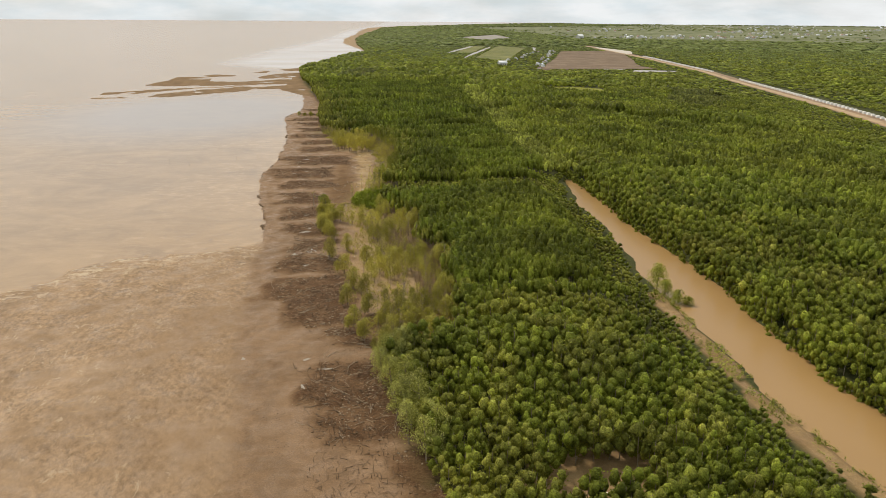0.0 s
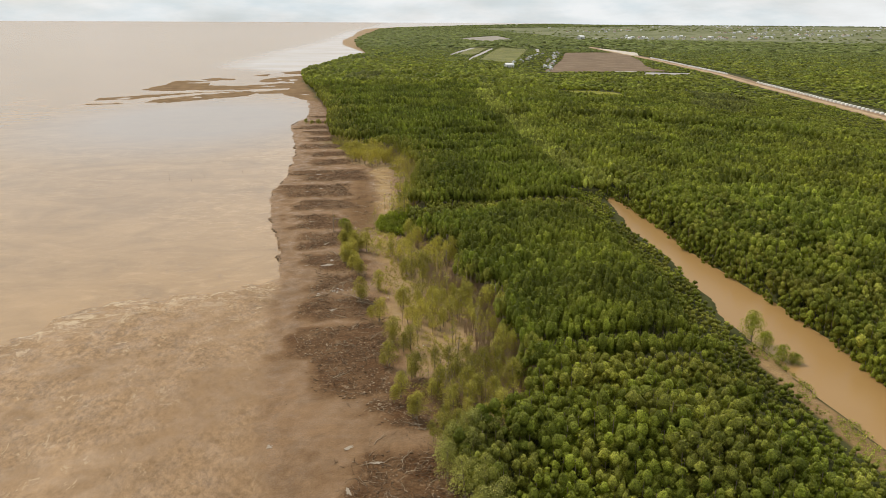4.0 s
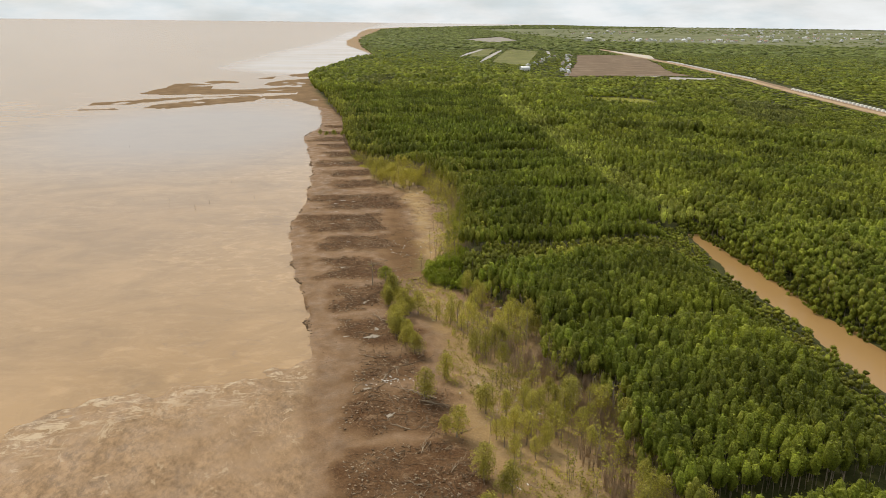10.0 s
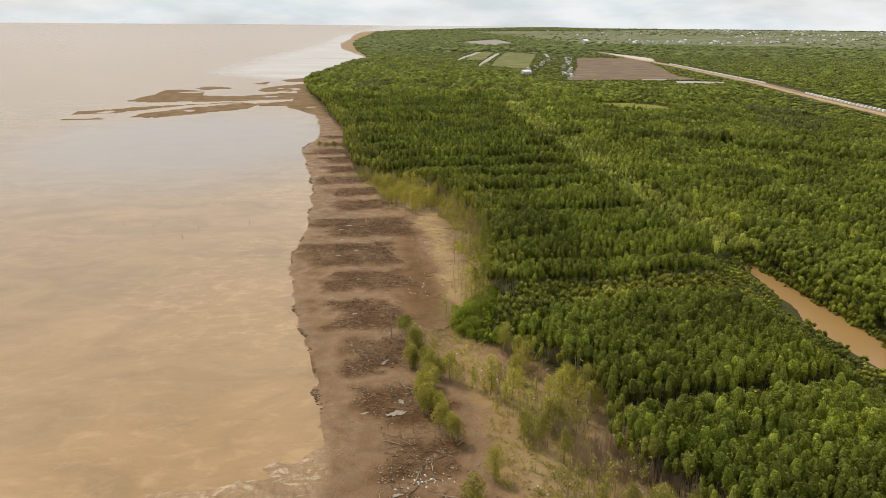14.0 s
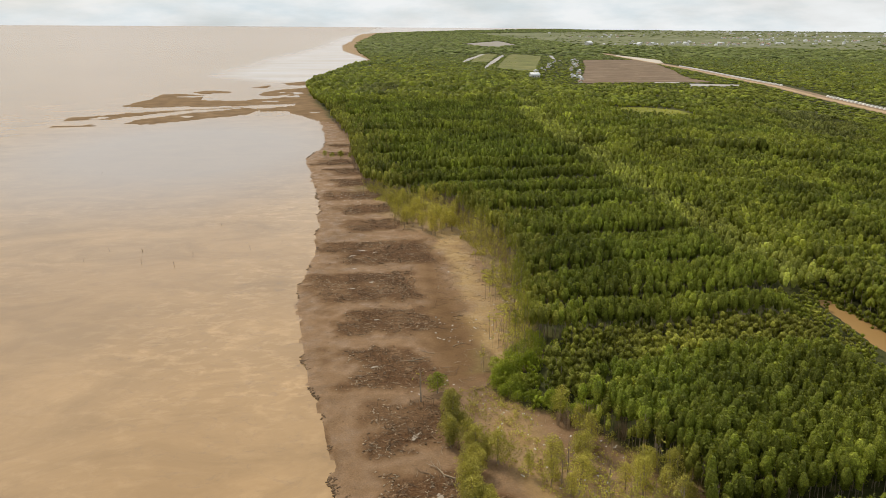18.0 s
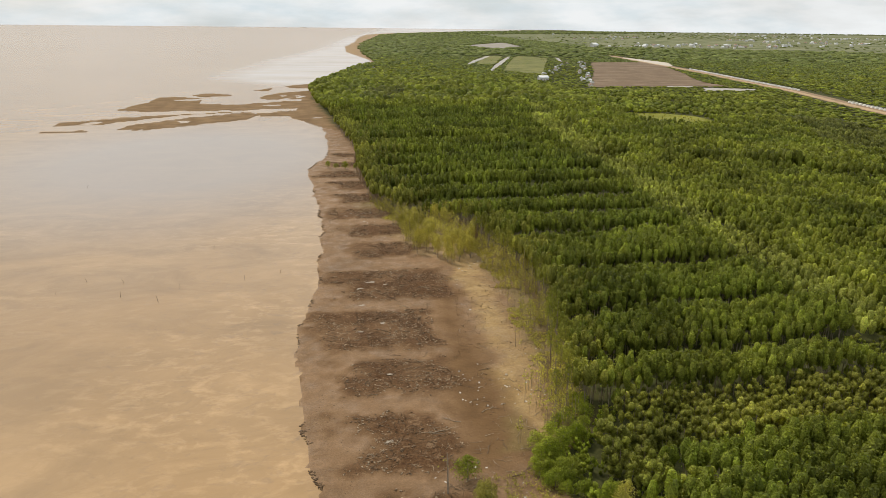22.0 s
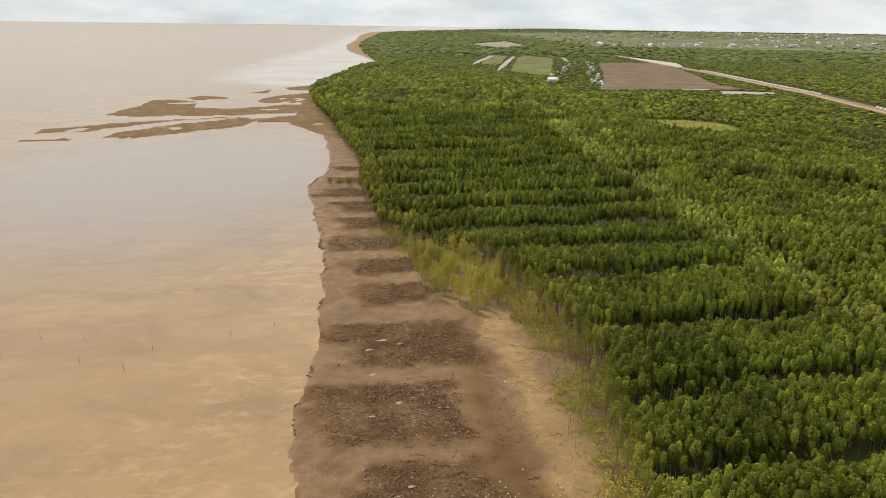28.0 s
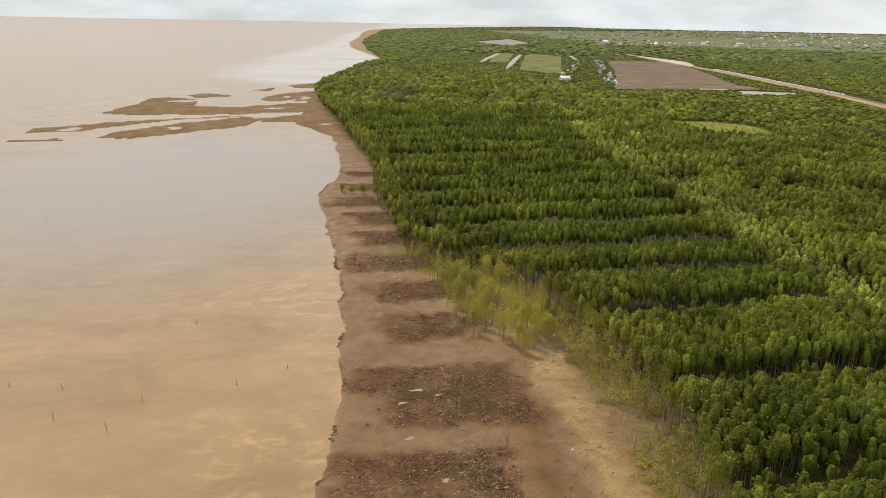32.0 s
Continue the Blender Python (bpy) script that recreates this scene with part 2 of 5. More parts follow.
# ---- materials ----
def material(name, roughness=0.8, specular=0.3):
    m = bpy.data.materials.new(name)
    m.use_nodes = True
    b = m.node_tree.nodes["Principled BSDF"]
    b.inputs["Roughness"].default_value = roughness
    b.inputs["Specular IOR Level"].default_value = specular
    return m, m.node_tree.nodes, m.node_tree.links, b


class Paint:
    """Short names for the nodes that a material needs."""
    def __init__(self, name, roughness=0.8, specular=0.3):
        self.m, self.n, self.l, self.b = material(name, roughness, specular)
        self.geo = self.n.new("ShaderNodeNewGeometry")

    def put(self, socket, value):
        if isinstance(value, (int, float, tuple)):
            socket.default_value = (*value, 1) if isinstance(value, tuple) and len(value) == 3 and socket.type == "RGBA" else value
        else:
            self.l.new(value, socket)

    def noise(self, scale, detail=4.0, rough_=0.6, stretch=(1, 1, 1), turn=0.0, distort=0.0):
        mp = self.n.new("ShaderNodeMapping")
        mp.inputs["Scale"].default_value, mp.inputs["Rotation"].default_value = stretch, (0, 0, turn)
        self.l.new(self.geo.outputs["Position"], mp.inputs["Vector"])
        t = self.n.new("ShaderNodeTexNoise")
        for k, v in (("Scale", scale), ("Detail", detail), ("Roughness", rough_), ("Distortion", distort)):
            t.inputs[k].default_value = v
        self.l.new(mp.outputs["Vector"], t.inputs["Vector"])
        return t.outputs["Fac"]

    def ramp(self, fac, *stops):
        r = self.n.new("ShaderNodeValToRGB")
        while len(r.color_ramp.elements) < len(stops):
            r.color_ramp.elements.new(0.5)
        for e, (p, c) in zip(r.color_ramp.elements, stops):
            e.position, e.color = p, (*c, 1) if isinstance(c, tuple) else (c, c, c, 1)
        self.put(r.inputs["Fac"], fac)
        return r.outputs["Color"]

    def mix(self, fac, a, b, kind="MIX"):
        m = self.n.new("ShaderNodeMix")
        m.data_type, m.blend_type = "RGBA", kind
        self.put(m.inputs["Factor"], fac), self.put(m.inputs["A"], a), self.put(m.inputs["B"], b)
        return m.outputs["Result"]

    def math(self, kind, a, b=0.0):
        m = self.n.new("ShaderNodeMath")
        m.operation, m.use_clamp = kind, kind != "SUBTRACT"
        self.put(m.inputs[0], a), self.put(m.inputs[1], b)
        return m.outputs[0]

    def mask(self, name):
        a = self.n.new("ShaderNodeAttribute")
        a.attribute_name = name
        return a.outputs["Fac"]

    def bump(self, height_, strength=0.4, distance=0.1):
        b = self.n.new("ShaderNodeBump")
        b.inputs["Strength"].default_value, b.inputs["Distance"].default_value = strength, distance
        self.l.new(height_, b.inputs["Height"])
        self.l.new(b.outputs["Normal"], self.b.inputs["Normal"])

    def done(self, colour, roughness=None):
        self.put(self.b.inputs["Base Color"], colour)
        if roughness is not None:
            self.put(self.b.inputs["Roughness"], roughness)
        return self.m


def ground_material():
    p = Paint("mud_and_soil", 0.75, 0.14)
    big, mid, fine = p.noise(0.05, 5), p.noise(0.45, 6, 0.65), p.noise(2.6, 5, 0.7)
    mud = p.mix(p.ramp(mid, (0.3, 0.0), (0.7, 1.0)), (0.215, 0.126, 0.063), (0.295, 0.181, 0.097))
    mud = p.mix(p.ramp(big, (0.35, 0.0), (0.65, 0.5)), mud, (0.155, 0.092, 0.045))
    mud = p.mix(p.ramp(p.noise(0.16, 7, 0.7, (1, 1, 1), 0, 0.8), (0.50, 0.0), (0.57, 0.4)), mud, (0.145, 0.086, 0.042))
    mud = p.mix(1.0, mud, p.ramp(p.noise(5.0, 4, 0.75), (0.32, 0.72), (0.68, 1.22)), "MULTIPLY")
    bed = p.mix(p.ramp(fine, (0.35, 0.0), (0.68, 1.0)), (0.058, 0.027, 0.011), (0.150, 0.080, 0.036))
    bed = p.mix(p.ramp(p.noise(0.9, 7, 0.75, (1, 1, 1), 0, 0.8), (0.55, 0.0), (0.62, 0.85)), bed, (0.235, 0.152, 0.088))
    bed = p.mix(1.0, bed, p.ramp(p.noise(6.5, 4, 0.8), (0.34, 0.6), (0.68, 1.4)), "MULTIPLY")
    sand = p.mix(p.ramp(mid, (0.3, 0.0), (0.7, 1.0)), (0.30, 0.192, 0.076), (0.43, 0.285, 0.122))
    soil = p.mix(p.ramp(fine, (0.3, 0.0), (0.7, 1.0)), (0.042, 0.047, 0.014), (0.082, 0.080, 0.026))
    bar = p.mix(p.ramp(p.noise(0.12, 5), (0.35, 0.0), (0.65, 1.0)), (0.15, 0.092, 0.043), (0.24, 0.152, 0.077))
    grass = p.mix(p.ramp(mid, (0.3, 0.0), (0.7, 1.0)), (0.13, 0.13, 0.035), (0.20, 0.19, 0.06))
    plain = p.mix(p.ramp(p.noise(0.012, 5), (0.38, 0.0), (0.62, 1.0)), (0.10, 0.115, 0.045), (0.22, 0.215, 0.12))
    ripple = p.mix(p.ramp(p.noise(0.07, 4, 0.6), (0.4, 0.25), (0.6, 1.0)), (0.5, 0.5, 0.5), p.noise(1.25, 6, 0.74, (1.0, 0.55, 1), 0.7, 0.2))
    flat = p.mix(p.ramp(p.noise(0.16, 6, 0.65, (1, 0.6, 1), 0.6, 0.5), (0.36, 0.0), (0.64, 1.0)), (0.235, 0.148, 0.078), (0.330, 0.215, 0.121))
    flat = p.mix(1.0, flat, p.ramp(ripple, (0.38, 0.70), (0.50, 1.0), (0.60, 1.24)), "MULTIPLY")
    flat = p.mix(p.ramp(p.noise(0.42, 7, 0.72, (1, 0.5, 1), 0.5, 0.8), (0.59, 0.0), (0.65, 0.8)), flat, (0.43, 0.315, 0.195))
    flat = p.mix(p.math("MULTIPLY", p.mask("damp"), 0.62), flat, p.mix(p.ramp(ripple, (0.38, 0.0), (0.62, 1.0)), (0.165, 0.094, 0.043), (0.275, 0.17, 0.088)))
    flat = p.mix(p.math("MULTIPLY", p.mask("foam"), p.ramp(p.noise(0.33, 7, 0.7, (1, 1.7, 1), 0.3, 1.0), (0.50, 0.0), (0.60, 0.85))), flat, (0.50, 0.385, 0.255))
    sand = p.mix(1.0, sand, p.ramp(p.noise(3.0, 5, 0.75), (0.32, 0.72), (0.68, 1.18)), "MULTIPLY")
    sand = p.mix(p.ramp(p.noise(0.35, 6, 0.7), (0.5, 0.0), (0.66, 0.6)), sand, (0.19, 0.118, 0.05))
    c = p.mix(p.mask("flat"), mud, flat)
    c = p.mix(p.mask("bar"), c, bar)
    c = p.mix(p.mask("sand"), c, sand)
    wetmud = p.mix(p.ramp(p.noise(0.3, 5), (0.35, 0.0), (0.65, 1.0)), (0.105, 0.056, 0.022), (0.16, 0.09, 0.038))
    c = p.mix(p.mask("wet_mud"), c, wetmud)
    c = p.mix(p.mask("soil"), c, soil)
    scrub = p.mix(p.ramp(p.noise(1.3, 6, 0.7), (0.35, 0.0), (0.65, 1.0)), (0.25, 0.166, 0.078), (0.39, 0.27, 0.14))
    c = p.mix(p.mask("scrub"), c, scrub)
    turf = p.mix(p.ramp(p.noise(1.1, 6, 0.7), (0.35, 0.0), (0.65, 1.0)), (0.125, 0.092, 0.030), (0.235, 0.172, 0.070))
    c = p.mix(p.mask("turf"), c, turf)
    c = p.mix(p.mask("bed"), c, bed)
    c = p.mix(p.mask("grass"), c, grass)
    c = p.mix(p.mask("plain"), c, plain)
    p.bump(p.mix(p.mask("flat"), p.noise(2.2, 7, 0.75), ripple), 0.75, 0.22)
    wet = p.math("ADD", p.ramp(p.noise(0.3, 5), (0.35, 0.42), (0.6, 0.8)), p.math("ADD", p.mask("bed"), p.math("ADD", p.mask("bar"), p.math("ADD", p.mask("soil"), p.mask("wet_mud")))))
    return p.done(c, wet)


def water_material(name, deep, pale, river=False):
    p = Paint(name, 0.12, 0.5)
    p.b.inputs["IOR"].default_value = 1.33
    big, wisp = p.noise(0.013, 6, 0.6, (1, 0.5, 1), 0.3, 0.6), p.noise(0.24, 7, 0.66, (1, 1.5, 1), 0.5, 0.35)
    c = p.mix(p.ramp(big, (0.35, 0.0), (0.68, 0.8)), deep, pale)
    if not river:
        c = p.mix(p.math("MULTIPLY", p.ramp(wisp, (0.49, 0.0), (0.68, 0.65)), p.math("MULTIPLY", p.mask("wisp"), p.ramp(p.noise(0.03, 4), (0.38, 0.2), (0.62, 1.0)))), c, tuple(min(0.9, v * 1.42) for v in pale))
        dark = p.ramp(p.noise(0.3, 8, 0.72, (1, 1.3, 1), 0.5, 1.2), (0.54, 0.0), (0.72, 0.6))
        c = p.mix(p.math("MULTIPLY", dark, p.mask("wisp")), c, (0.24, 0.165, 0.10))
        c = p.mix(1.0, c, p.ramp(p.noise(0.045, 8, 0.68, (1, 1.4, 1), 0.5, 1.0), (0.36, 0.86), (0.64, 1.12)), "MULTIPLY")
        # grey sky sheen of smoother water, put into the base colour
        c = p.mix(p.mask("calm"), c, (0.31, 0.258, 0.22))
        # pale shallows, with the sky's bright reflection painted into their colour
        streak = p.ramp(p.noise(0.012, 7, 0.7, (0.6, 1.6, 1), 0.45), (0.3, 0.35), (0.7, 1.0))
        c = p.mix(p.math("MULTIPLY", p.mask("shoal_sheen"), streak), c, (0.55, 0.51, 0.485))
    p.bump(p.noise(0.9 if not river else 0.5, 4, 0.6), 0.10 if not river else 0.04, 0.05)
    p.b.inputs["Specular IOR Level"].default_value = 0.5 if not river else 0.28
    return p.done(c, 0.22 if not river else 0.28)


def leaf_material(name, low, mid, high, spread=0.34, shine=0.3, vary=1.0):
    p = Paint(name, 0.6, 0.14)
    tree, stand = p.noise(spread, 3, 0.6), p.noise(0.02, 4, 0.6)
    c = p.ramp(tree, (0.3, low), (0.5, mid), (0.72, high))
    c = p.mix(p.ramp(stand, (0.35, 0.0), (0.7, 0.55)), c, tuple((a + b) / 2 * k for a, b, k in zip(mid, high, (1.15, 1.02, 0.9))))
    c = p.mix(1.0, c, p.ramp(p.noise(0.065, 5, 0.62), (0.36, 0.62), (0.50, 0.98), (0.64, 1.32)), "MULTIPLY")
    isle = p.ramp(p.geo.outputs["Random Per Island"], (0.0, 1 - 0.28 * vary), (0.75, 1 + 0.1 * vary), (1.0, 1 + 0.6 * vary))
    c = p.mix(1.0, c, isle, "MULTIPLY")
    c = p.mix(1.0, c, p.ramp(p.noise(5.5, 3, 0.7), (0.36, 0.55), (0.66, 1.55)), "MULTIPLY")
    p.bump(p.noise(3.0, 3, 0.7), 1.0, 0.4)
    p.done(c)
    glow = p.n.new("ShaderNodeBsdfTranslucent")
    p.l.new(p.mix(1.0, c, (1.25, 1.2, 0.6), "MULTIPLY"), glow.inputs["Color"])
    both = p.n.new("ShaderNodeMixShader")
    both.inputs["Fac"].default_value = shine
    out = p.n["Material Output"]
    p.l.new(p.b.outputs["BSDF"], both.inputs[1])
    p.l.new(glow.outputs["BSDF"], both.inputs[2])
    p.l.new(both.outputs["Shader"], out.inputs["Surface"])
    return p.m


def plain_material(name, dark, light, scale=1.5, roughness=0.8, per_object=0.0, relief=0.3):
    p = Paint(name, roughness, 0.3)
    c = p.mix(p.ramp(p.noise(scale, 6, 0.65), (0.3, 0.0), (0.7, 1.0)), dark, light)
    if per_object:
        info = p.n.new("ShaderNodeObjectInfo")
        c = p.mix(1.0, c, p.ramp(info.outputs["Random"], (0.0, 1 - per_object), (1.0, 1 + per_object)), "MULTIPLY")
    p.bump(p.noise(scale * 6, 4), relief, 0.03)
    return p.done(c)


def field_material(name, dark, mid, pale):
    p = Paint(name, 0.85, 0.15)
    c = p.mix(p.ramp(p.noise(0.05, 5, 0.6), (0.35, 0.0), (0.65, 1.0)), dark, mid)
    c = p.mix(p.ramp(p.noise(0.02, 6, 0.65, (0.35, 3.0, 1), 0.05), (0.50, 0.0), (0.68, 0.5)), c, pale)
    c = p.mix(p.ramp(p.noise(0.06, 7, 0.7, (0.6, 1.6, 1)), (0.55, 0.0), (0.62, 0.55)), c, pale)
    c = p.mix(p.ramp(p.noise(0.5, 5, 0.7), (0.3, 0.5), (0.7, 0.0)), c, dark)
    return p.done(c)


MUD = ground_material()
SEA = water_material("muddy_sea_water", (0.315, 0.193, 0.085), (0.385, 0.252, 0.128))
RIVER = water_material("muddy_river_water", (0.31, 0.182, 0.068), (0.37, 0.222, 0.09), True)
LEAF = leaf_material("mangrove_leaf", (0.121, 0.152, 0.015), (0.167, 0.201, 0.023), (0.234, 0.254, 0.037))
LEAF_BELT = leaf_material("bright_mangrove_leaf", (0.175, 0.225, 0.016), (0.25, 0.30, 0.028), (0.35, 0.38, 0.05))
LEAF_WILD = leaf_material("wild_mangrove_leaf", (0.122, 0.152, 0.015), (0.182, 0.214, 0.024), (0.275, 0.29, 0.045))
LEAF_LIGHT = leaf_material("pale_mangrove_leaf", (0.20, 0.235, 0.035), (0.275, 0.305, 0.055), (0.37, 0.39, 0.085))
LEAF_DARK = leaf_material("dark_mangrove_leaf", (0.105, 0.122, 0.024), (0.148, 0.162, 0.034), (0.20, 0.208, 0.05))
LEAF_SPARSE = leaf_material("olive_mangrove_leaf", (0.285, 0.275, 0.052), (0.38, 0.356, 0.080), (0.475, 0.435, 0.12), 0.3, 0.42, 0.7)
LEAF_MEADOW = leaf_material("meadow_scrub_leaf", (0.25, 0.25, 0.026), (0.33, 0.32, 0.036), (0.42, 0.39, 0.055))
# distance haze is mixed into this leaf colour, so it is greyer
LEAF_HAZED = leaf_material("hazed_tree_leaf", (0.125, 0.158, 0.040), (0.170, 0.205, 0.052), (0.225, 0.25, 0.075), 0.03, 0.3, 0.45)
LEAF_EDGE = leaf_material("yellowing_mangrove_leaf", (0.165, 0.186, 0.024), (0.230, 0.242, 0.036), (0.305, 0.304, 0.06))
LEAF_PALE = leaf_material("silvery_mangrove_leaf", (0.29, 0.305, 0.065), (0.40, 0.41, 0.10), (0.54, 0.54, 0.19))
BARK = plain_material("grey_bark", (0.20, 0.15, 0.10), (0.38, 0.30, 0.22), 2.0)
DEADWOOD = plain_material("weathered_dead_wood", (0.10, 0.062, 0.034), (0.21, 0.145, 0.088), 1.1)
PALEWOOD = plain_material("bleached_dead_wood", (0.24, 0.175, 0.11), (0.40, 0.31, 0.21), 1.1)
LITTER = plain_material("pale_litter", (0.55, 0.52, 0.47), (0.80, 0.78, 0.74), 3.0, 0.6)
EARTH_ROAD = plain_material("laterite_road", (0.30, 0.195, 0.10), (0.46, 0.325, 0.185), 0.15)
SHOULDER = plain_material("bare_earth_shoulder", (0.20, 0.125, 0.065), (0.32, 0.21, 0.115), 0.12)
BROWN = field_material("drained_brown_field", (0.125, 0.082, 0.046), (0.215, 0.145, 0.09), (0.36, 0.275, 0.19))
OLIVE = field_material("olive_crop_field", (0.10, 0.115, 0.028), (0.21, 0.195, 0.06), (0.36, 0.275, 0.12))
PALE_EARTH = plain_material("pale_fill_sand", (0.42, 0.36, 0.28), (0.58, 0.52, 0.43), 0.08)
GREY_EARTH = plain_material("grey_fallow_field", (0.20, 0.17, 0.13), (0.34, 0.30, 0.25), 0.03)
CONCRETE = plain_material("white_concrete", (0.62, 0.58, 0.52), (0.80, 0.77, 0.72), 0.8, 0.7, 0.06)
WALL = plain_material("painted_wall", (0.55, 0.52, 0.47), (0.74, 0.72, 0.68), 0.6, 0.8, 0.15)
ROOF_TIN = plain_material("tin_roof", (0.50, 0.50, 0.50), (0.68, 0.68, 0.67), 0.5, 0.45, 0.25)
ROOF_RUST = plain_material("rusty_roof", (0.24, 0.14, 0.09), (0.38, 0.26, 0.19), 0.5, 0.7, 0.25)
DOOR_WOOD = plain_material("dark_door", (0.10, 0.075, 0.05), (0.18, 0.13, 0.09), 1.0)
PANE = plain_material("dark_window_pane", (0.03, 0.035, 0.04), (0.06, 0.065, 0.07), 1.0, 0.15)


# ---- mesh helpers ----
def mesh_of(name, verts, faces, mats, which=None, smooth=False):
    """A mesh from arrays: verts n x 3, faces m x 3 or m x 4."""
    verts, faces = np.asarray(verts, np.float32), np.asarray(faces, np.int32)
    me, k = bpy.data.meshes.new(name), faces.shape[1]
    me.vertices.add(len(verts))
    me.vertices.foreach_set("co", verts.ravel())
    me.loops.add(faces.size)
    me.loops.foreach_set("vertex_index", faces.ravel())
    me.polygons.add(len(faces))
    me.polygons.foreach_set("loop_start", np.arange(len(faces), dtype=np.int32) * k)
    if which is not None:
        me.polygons.foreach_set("material_index", np.asarray(which, np.int32))
    if smooth:
        me.polygons.foreach_set("use_smooth", np.ones(len(faces), bool))
    for m in mats:
        me.materials.append(m)
    me.update(calc_edges=True)
    me.validate()
    return me


def scatter(parts, places, turns, scales):
    """One array of verts and faces: each place gets its template, turned about z and scaled."""
    vs, fs, base = [], [], 0
    which = np.random.randint(0, len(parts), len(places))
    for i, (v, f) in enumerate(parts):
        sel = which == i
        n = int(sel.sum())
        if not n:
            continue
        c, s = np.cos(turns[sel])[:, None], np.sin(turns[sel])[:, None]
        x, y = v[None, :, 0] * scales[sel, None, 0], v[None, :, 1] * scales[sel, None, 0]
        out = np.stack([x * c - y * s, x * s + y * c, v[None, :, 2] * scales[sel, None, 1] + 0 * c], -1) + places[sel][:, None, :]
        vs.append(out.reshape(-1, 3))
        fs.append((f[None] + (np.arange(n) * len(v))[:, None, None] + base).reshape(-1, f.shape[1]))
        base += n * len(v)
    return np.concatenate(vs), np.concatenate(fs)


def tube(points, radii, sides=5):
    """Verts and quads of a tapered stem along points."""
    points = np.asarray(points, float)
    v, f = [], []
    for i, p in enumerate(points):
        d = points[min(i + 1, len(points) - 1)] - points[max(i - 1, 0)]
        d = d / np.linalg.norm(d)
        a = np.cross(d, (0.3, 1, 0.2) if abs(d[2]) > 0.8 else (0, 0, 1))
        a /= np.linalg.norm(a)
        b = np.cross(d, a)
        for k in range(sides):
            w = 2 * math.pi * k / sides
            v.append(p + radii[i] * (a * math.cos(w) + b * math.sin(w)))
    for i in range(len(points) - 1):
        for k in range(sides):
            q = (k + 1) % sides
            f.append((i * sides + k, i * sides + q, (i + 1) * sides + q, (i + 1) * sides + k))
    return np.array(v), np.array(f)


def join(pieces):
    vs, fs, base = [], [], 0
    for v, f in pieces:
        vs.append(v), fs.append(f + base)
        base += len(v)
    return np.concatenate(vs), np.concatenate(fs)


def crown(seed, wide, tall, base, count, leaf, lobes=8, open_=0.0):
    """Leaf sprays set over several lobes, so that the crown is lumpy and has gaps."""
    r = np.random.RandomState(seed)
    centres, sizes = [], []
    for i in range(lobes):
        h = (i + 0.5) / lobes
        ring = wide * 0.5 * (1 - 0.75 * abs(h - 0.42) ** 1.3 * 1.9) * (0.35 + 0.35 * r.rand())
        w = i * 2.4 + r.rand()
        centres.append((ring * math.cos(w), ring * math.sin(w), base + tall * (0.14 + 0.74 * h)))
        sizes.append(wide * (0.30 - 0.10 * h) * (0.8 + 0.45 * r.rand()))
    centres, sizes = np.array(centres), np.array(sizes)
    pick = r.randint(0, lobes, count)
    d = r.normal(size=(count, 3))
    d[:, 2] = np.where(d[:, 2] < -0.3, -d[:, 2], d[:, 2])
    d /= np.linalg.norm(d, axis=1)[:, None]
    pos = centres[pick] + d * sizes[pick][:, None] * np.array([1, 1, 1.15]) * (0.75 + 0.35 * r.rand(count, 1) + open_ * r.normal(size=(count, 1)))
    nrm = d + np.array([0, 0, 0.35]) + r.normal(size=(count, 3)) * (0.42 + open_)
    nrm /= np.linalg.norm(nrm, axis=1)[:, None]
    a = np.cross(nrm, r.normal(size=(count, 3)))
    a /= np.linalg.norm(a, axis=1)[:, None]
    b = np.cross(nrm, a)
    s = leaf * (0.65 + 0.7 * r.rand(count, 1))
    t = s * (0.55 + 0.25 * r.rand(count, 1))
    v = np.stack([pos - a * s, pos - b * t + nrm * 0.15 * s, pos + a * s - nrm * 0.1 * s, pos + b * t + nrm * 0.15 * s], 1).reshape(-1, 3)
    return v, np.arange(count * 4).reshape(-1, 4)


def body(seed, wide, tall, base, seg, rings, lump=0.2, full=0.42):
    """The closed leafy body of a crown: egg-shaped, widest at that share of its height, with lumps."""
    r = np.random.RandomState(seed + 300)
    ph, kk = r.uniform(0, 6.28, 6), r.uniform(0.8, 1.2, 6)
    v = []
    for i in range(rings + 1):
        h = 0.5 - 0.5 * math.cos(math.pi * i / rings)
        u = (h - full) / (full if h < full else 1 - full)
        ring = max(wide * 0.5 * math.sqrt(max(0.0, 1 - abs(u) ** 2.4)), (0.24 if rings < 3 else 0.15) * wide)
        for k in range(seg):
            w = 2 * math.pi * (k + 0.5 * (i % 2)) / seg
            q = 1 + lump * (math.sin(3 * w * round(kk[0]) + ph[0] + h * 5) * 0.5 + math.sin(2 * w + ph[1] - h * 9) * 0.5 + 0.5 * math.sin(5 * w + ph[2] + h * 13)) + r.uniform(-0.5, 0.5) * lump
            v.append((ring * q * math.cos(w), ring * q * math.sin(w), base + tall * h + r.uniform(-0.5, 0.5) * lump * tall / rings))
    f = [(i * seg + k, i * seg + (k + 1) % seg, (i + 1) * seg + (k + 1) % seg, (i + 1) * seg + k) for i in range(rings) for k in range(seg)]
    f.append(tuple(rings * seg + k for k in (0, seg // 4, seg // 2, 3 * seg // 4)))
    return np.array(v), np.array(f)


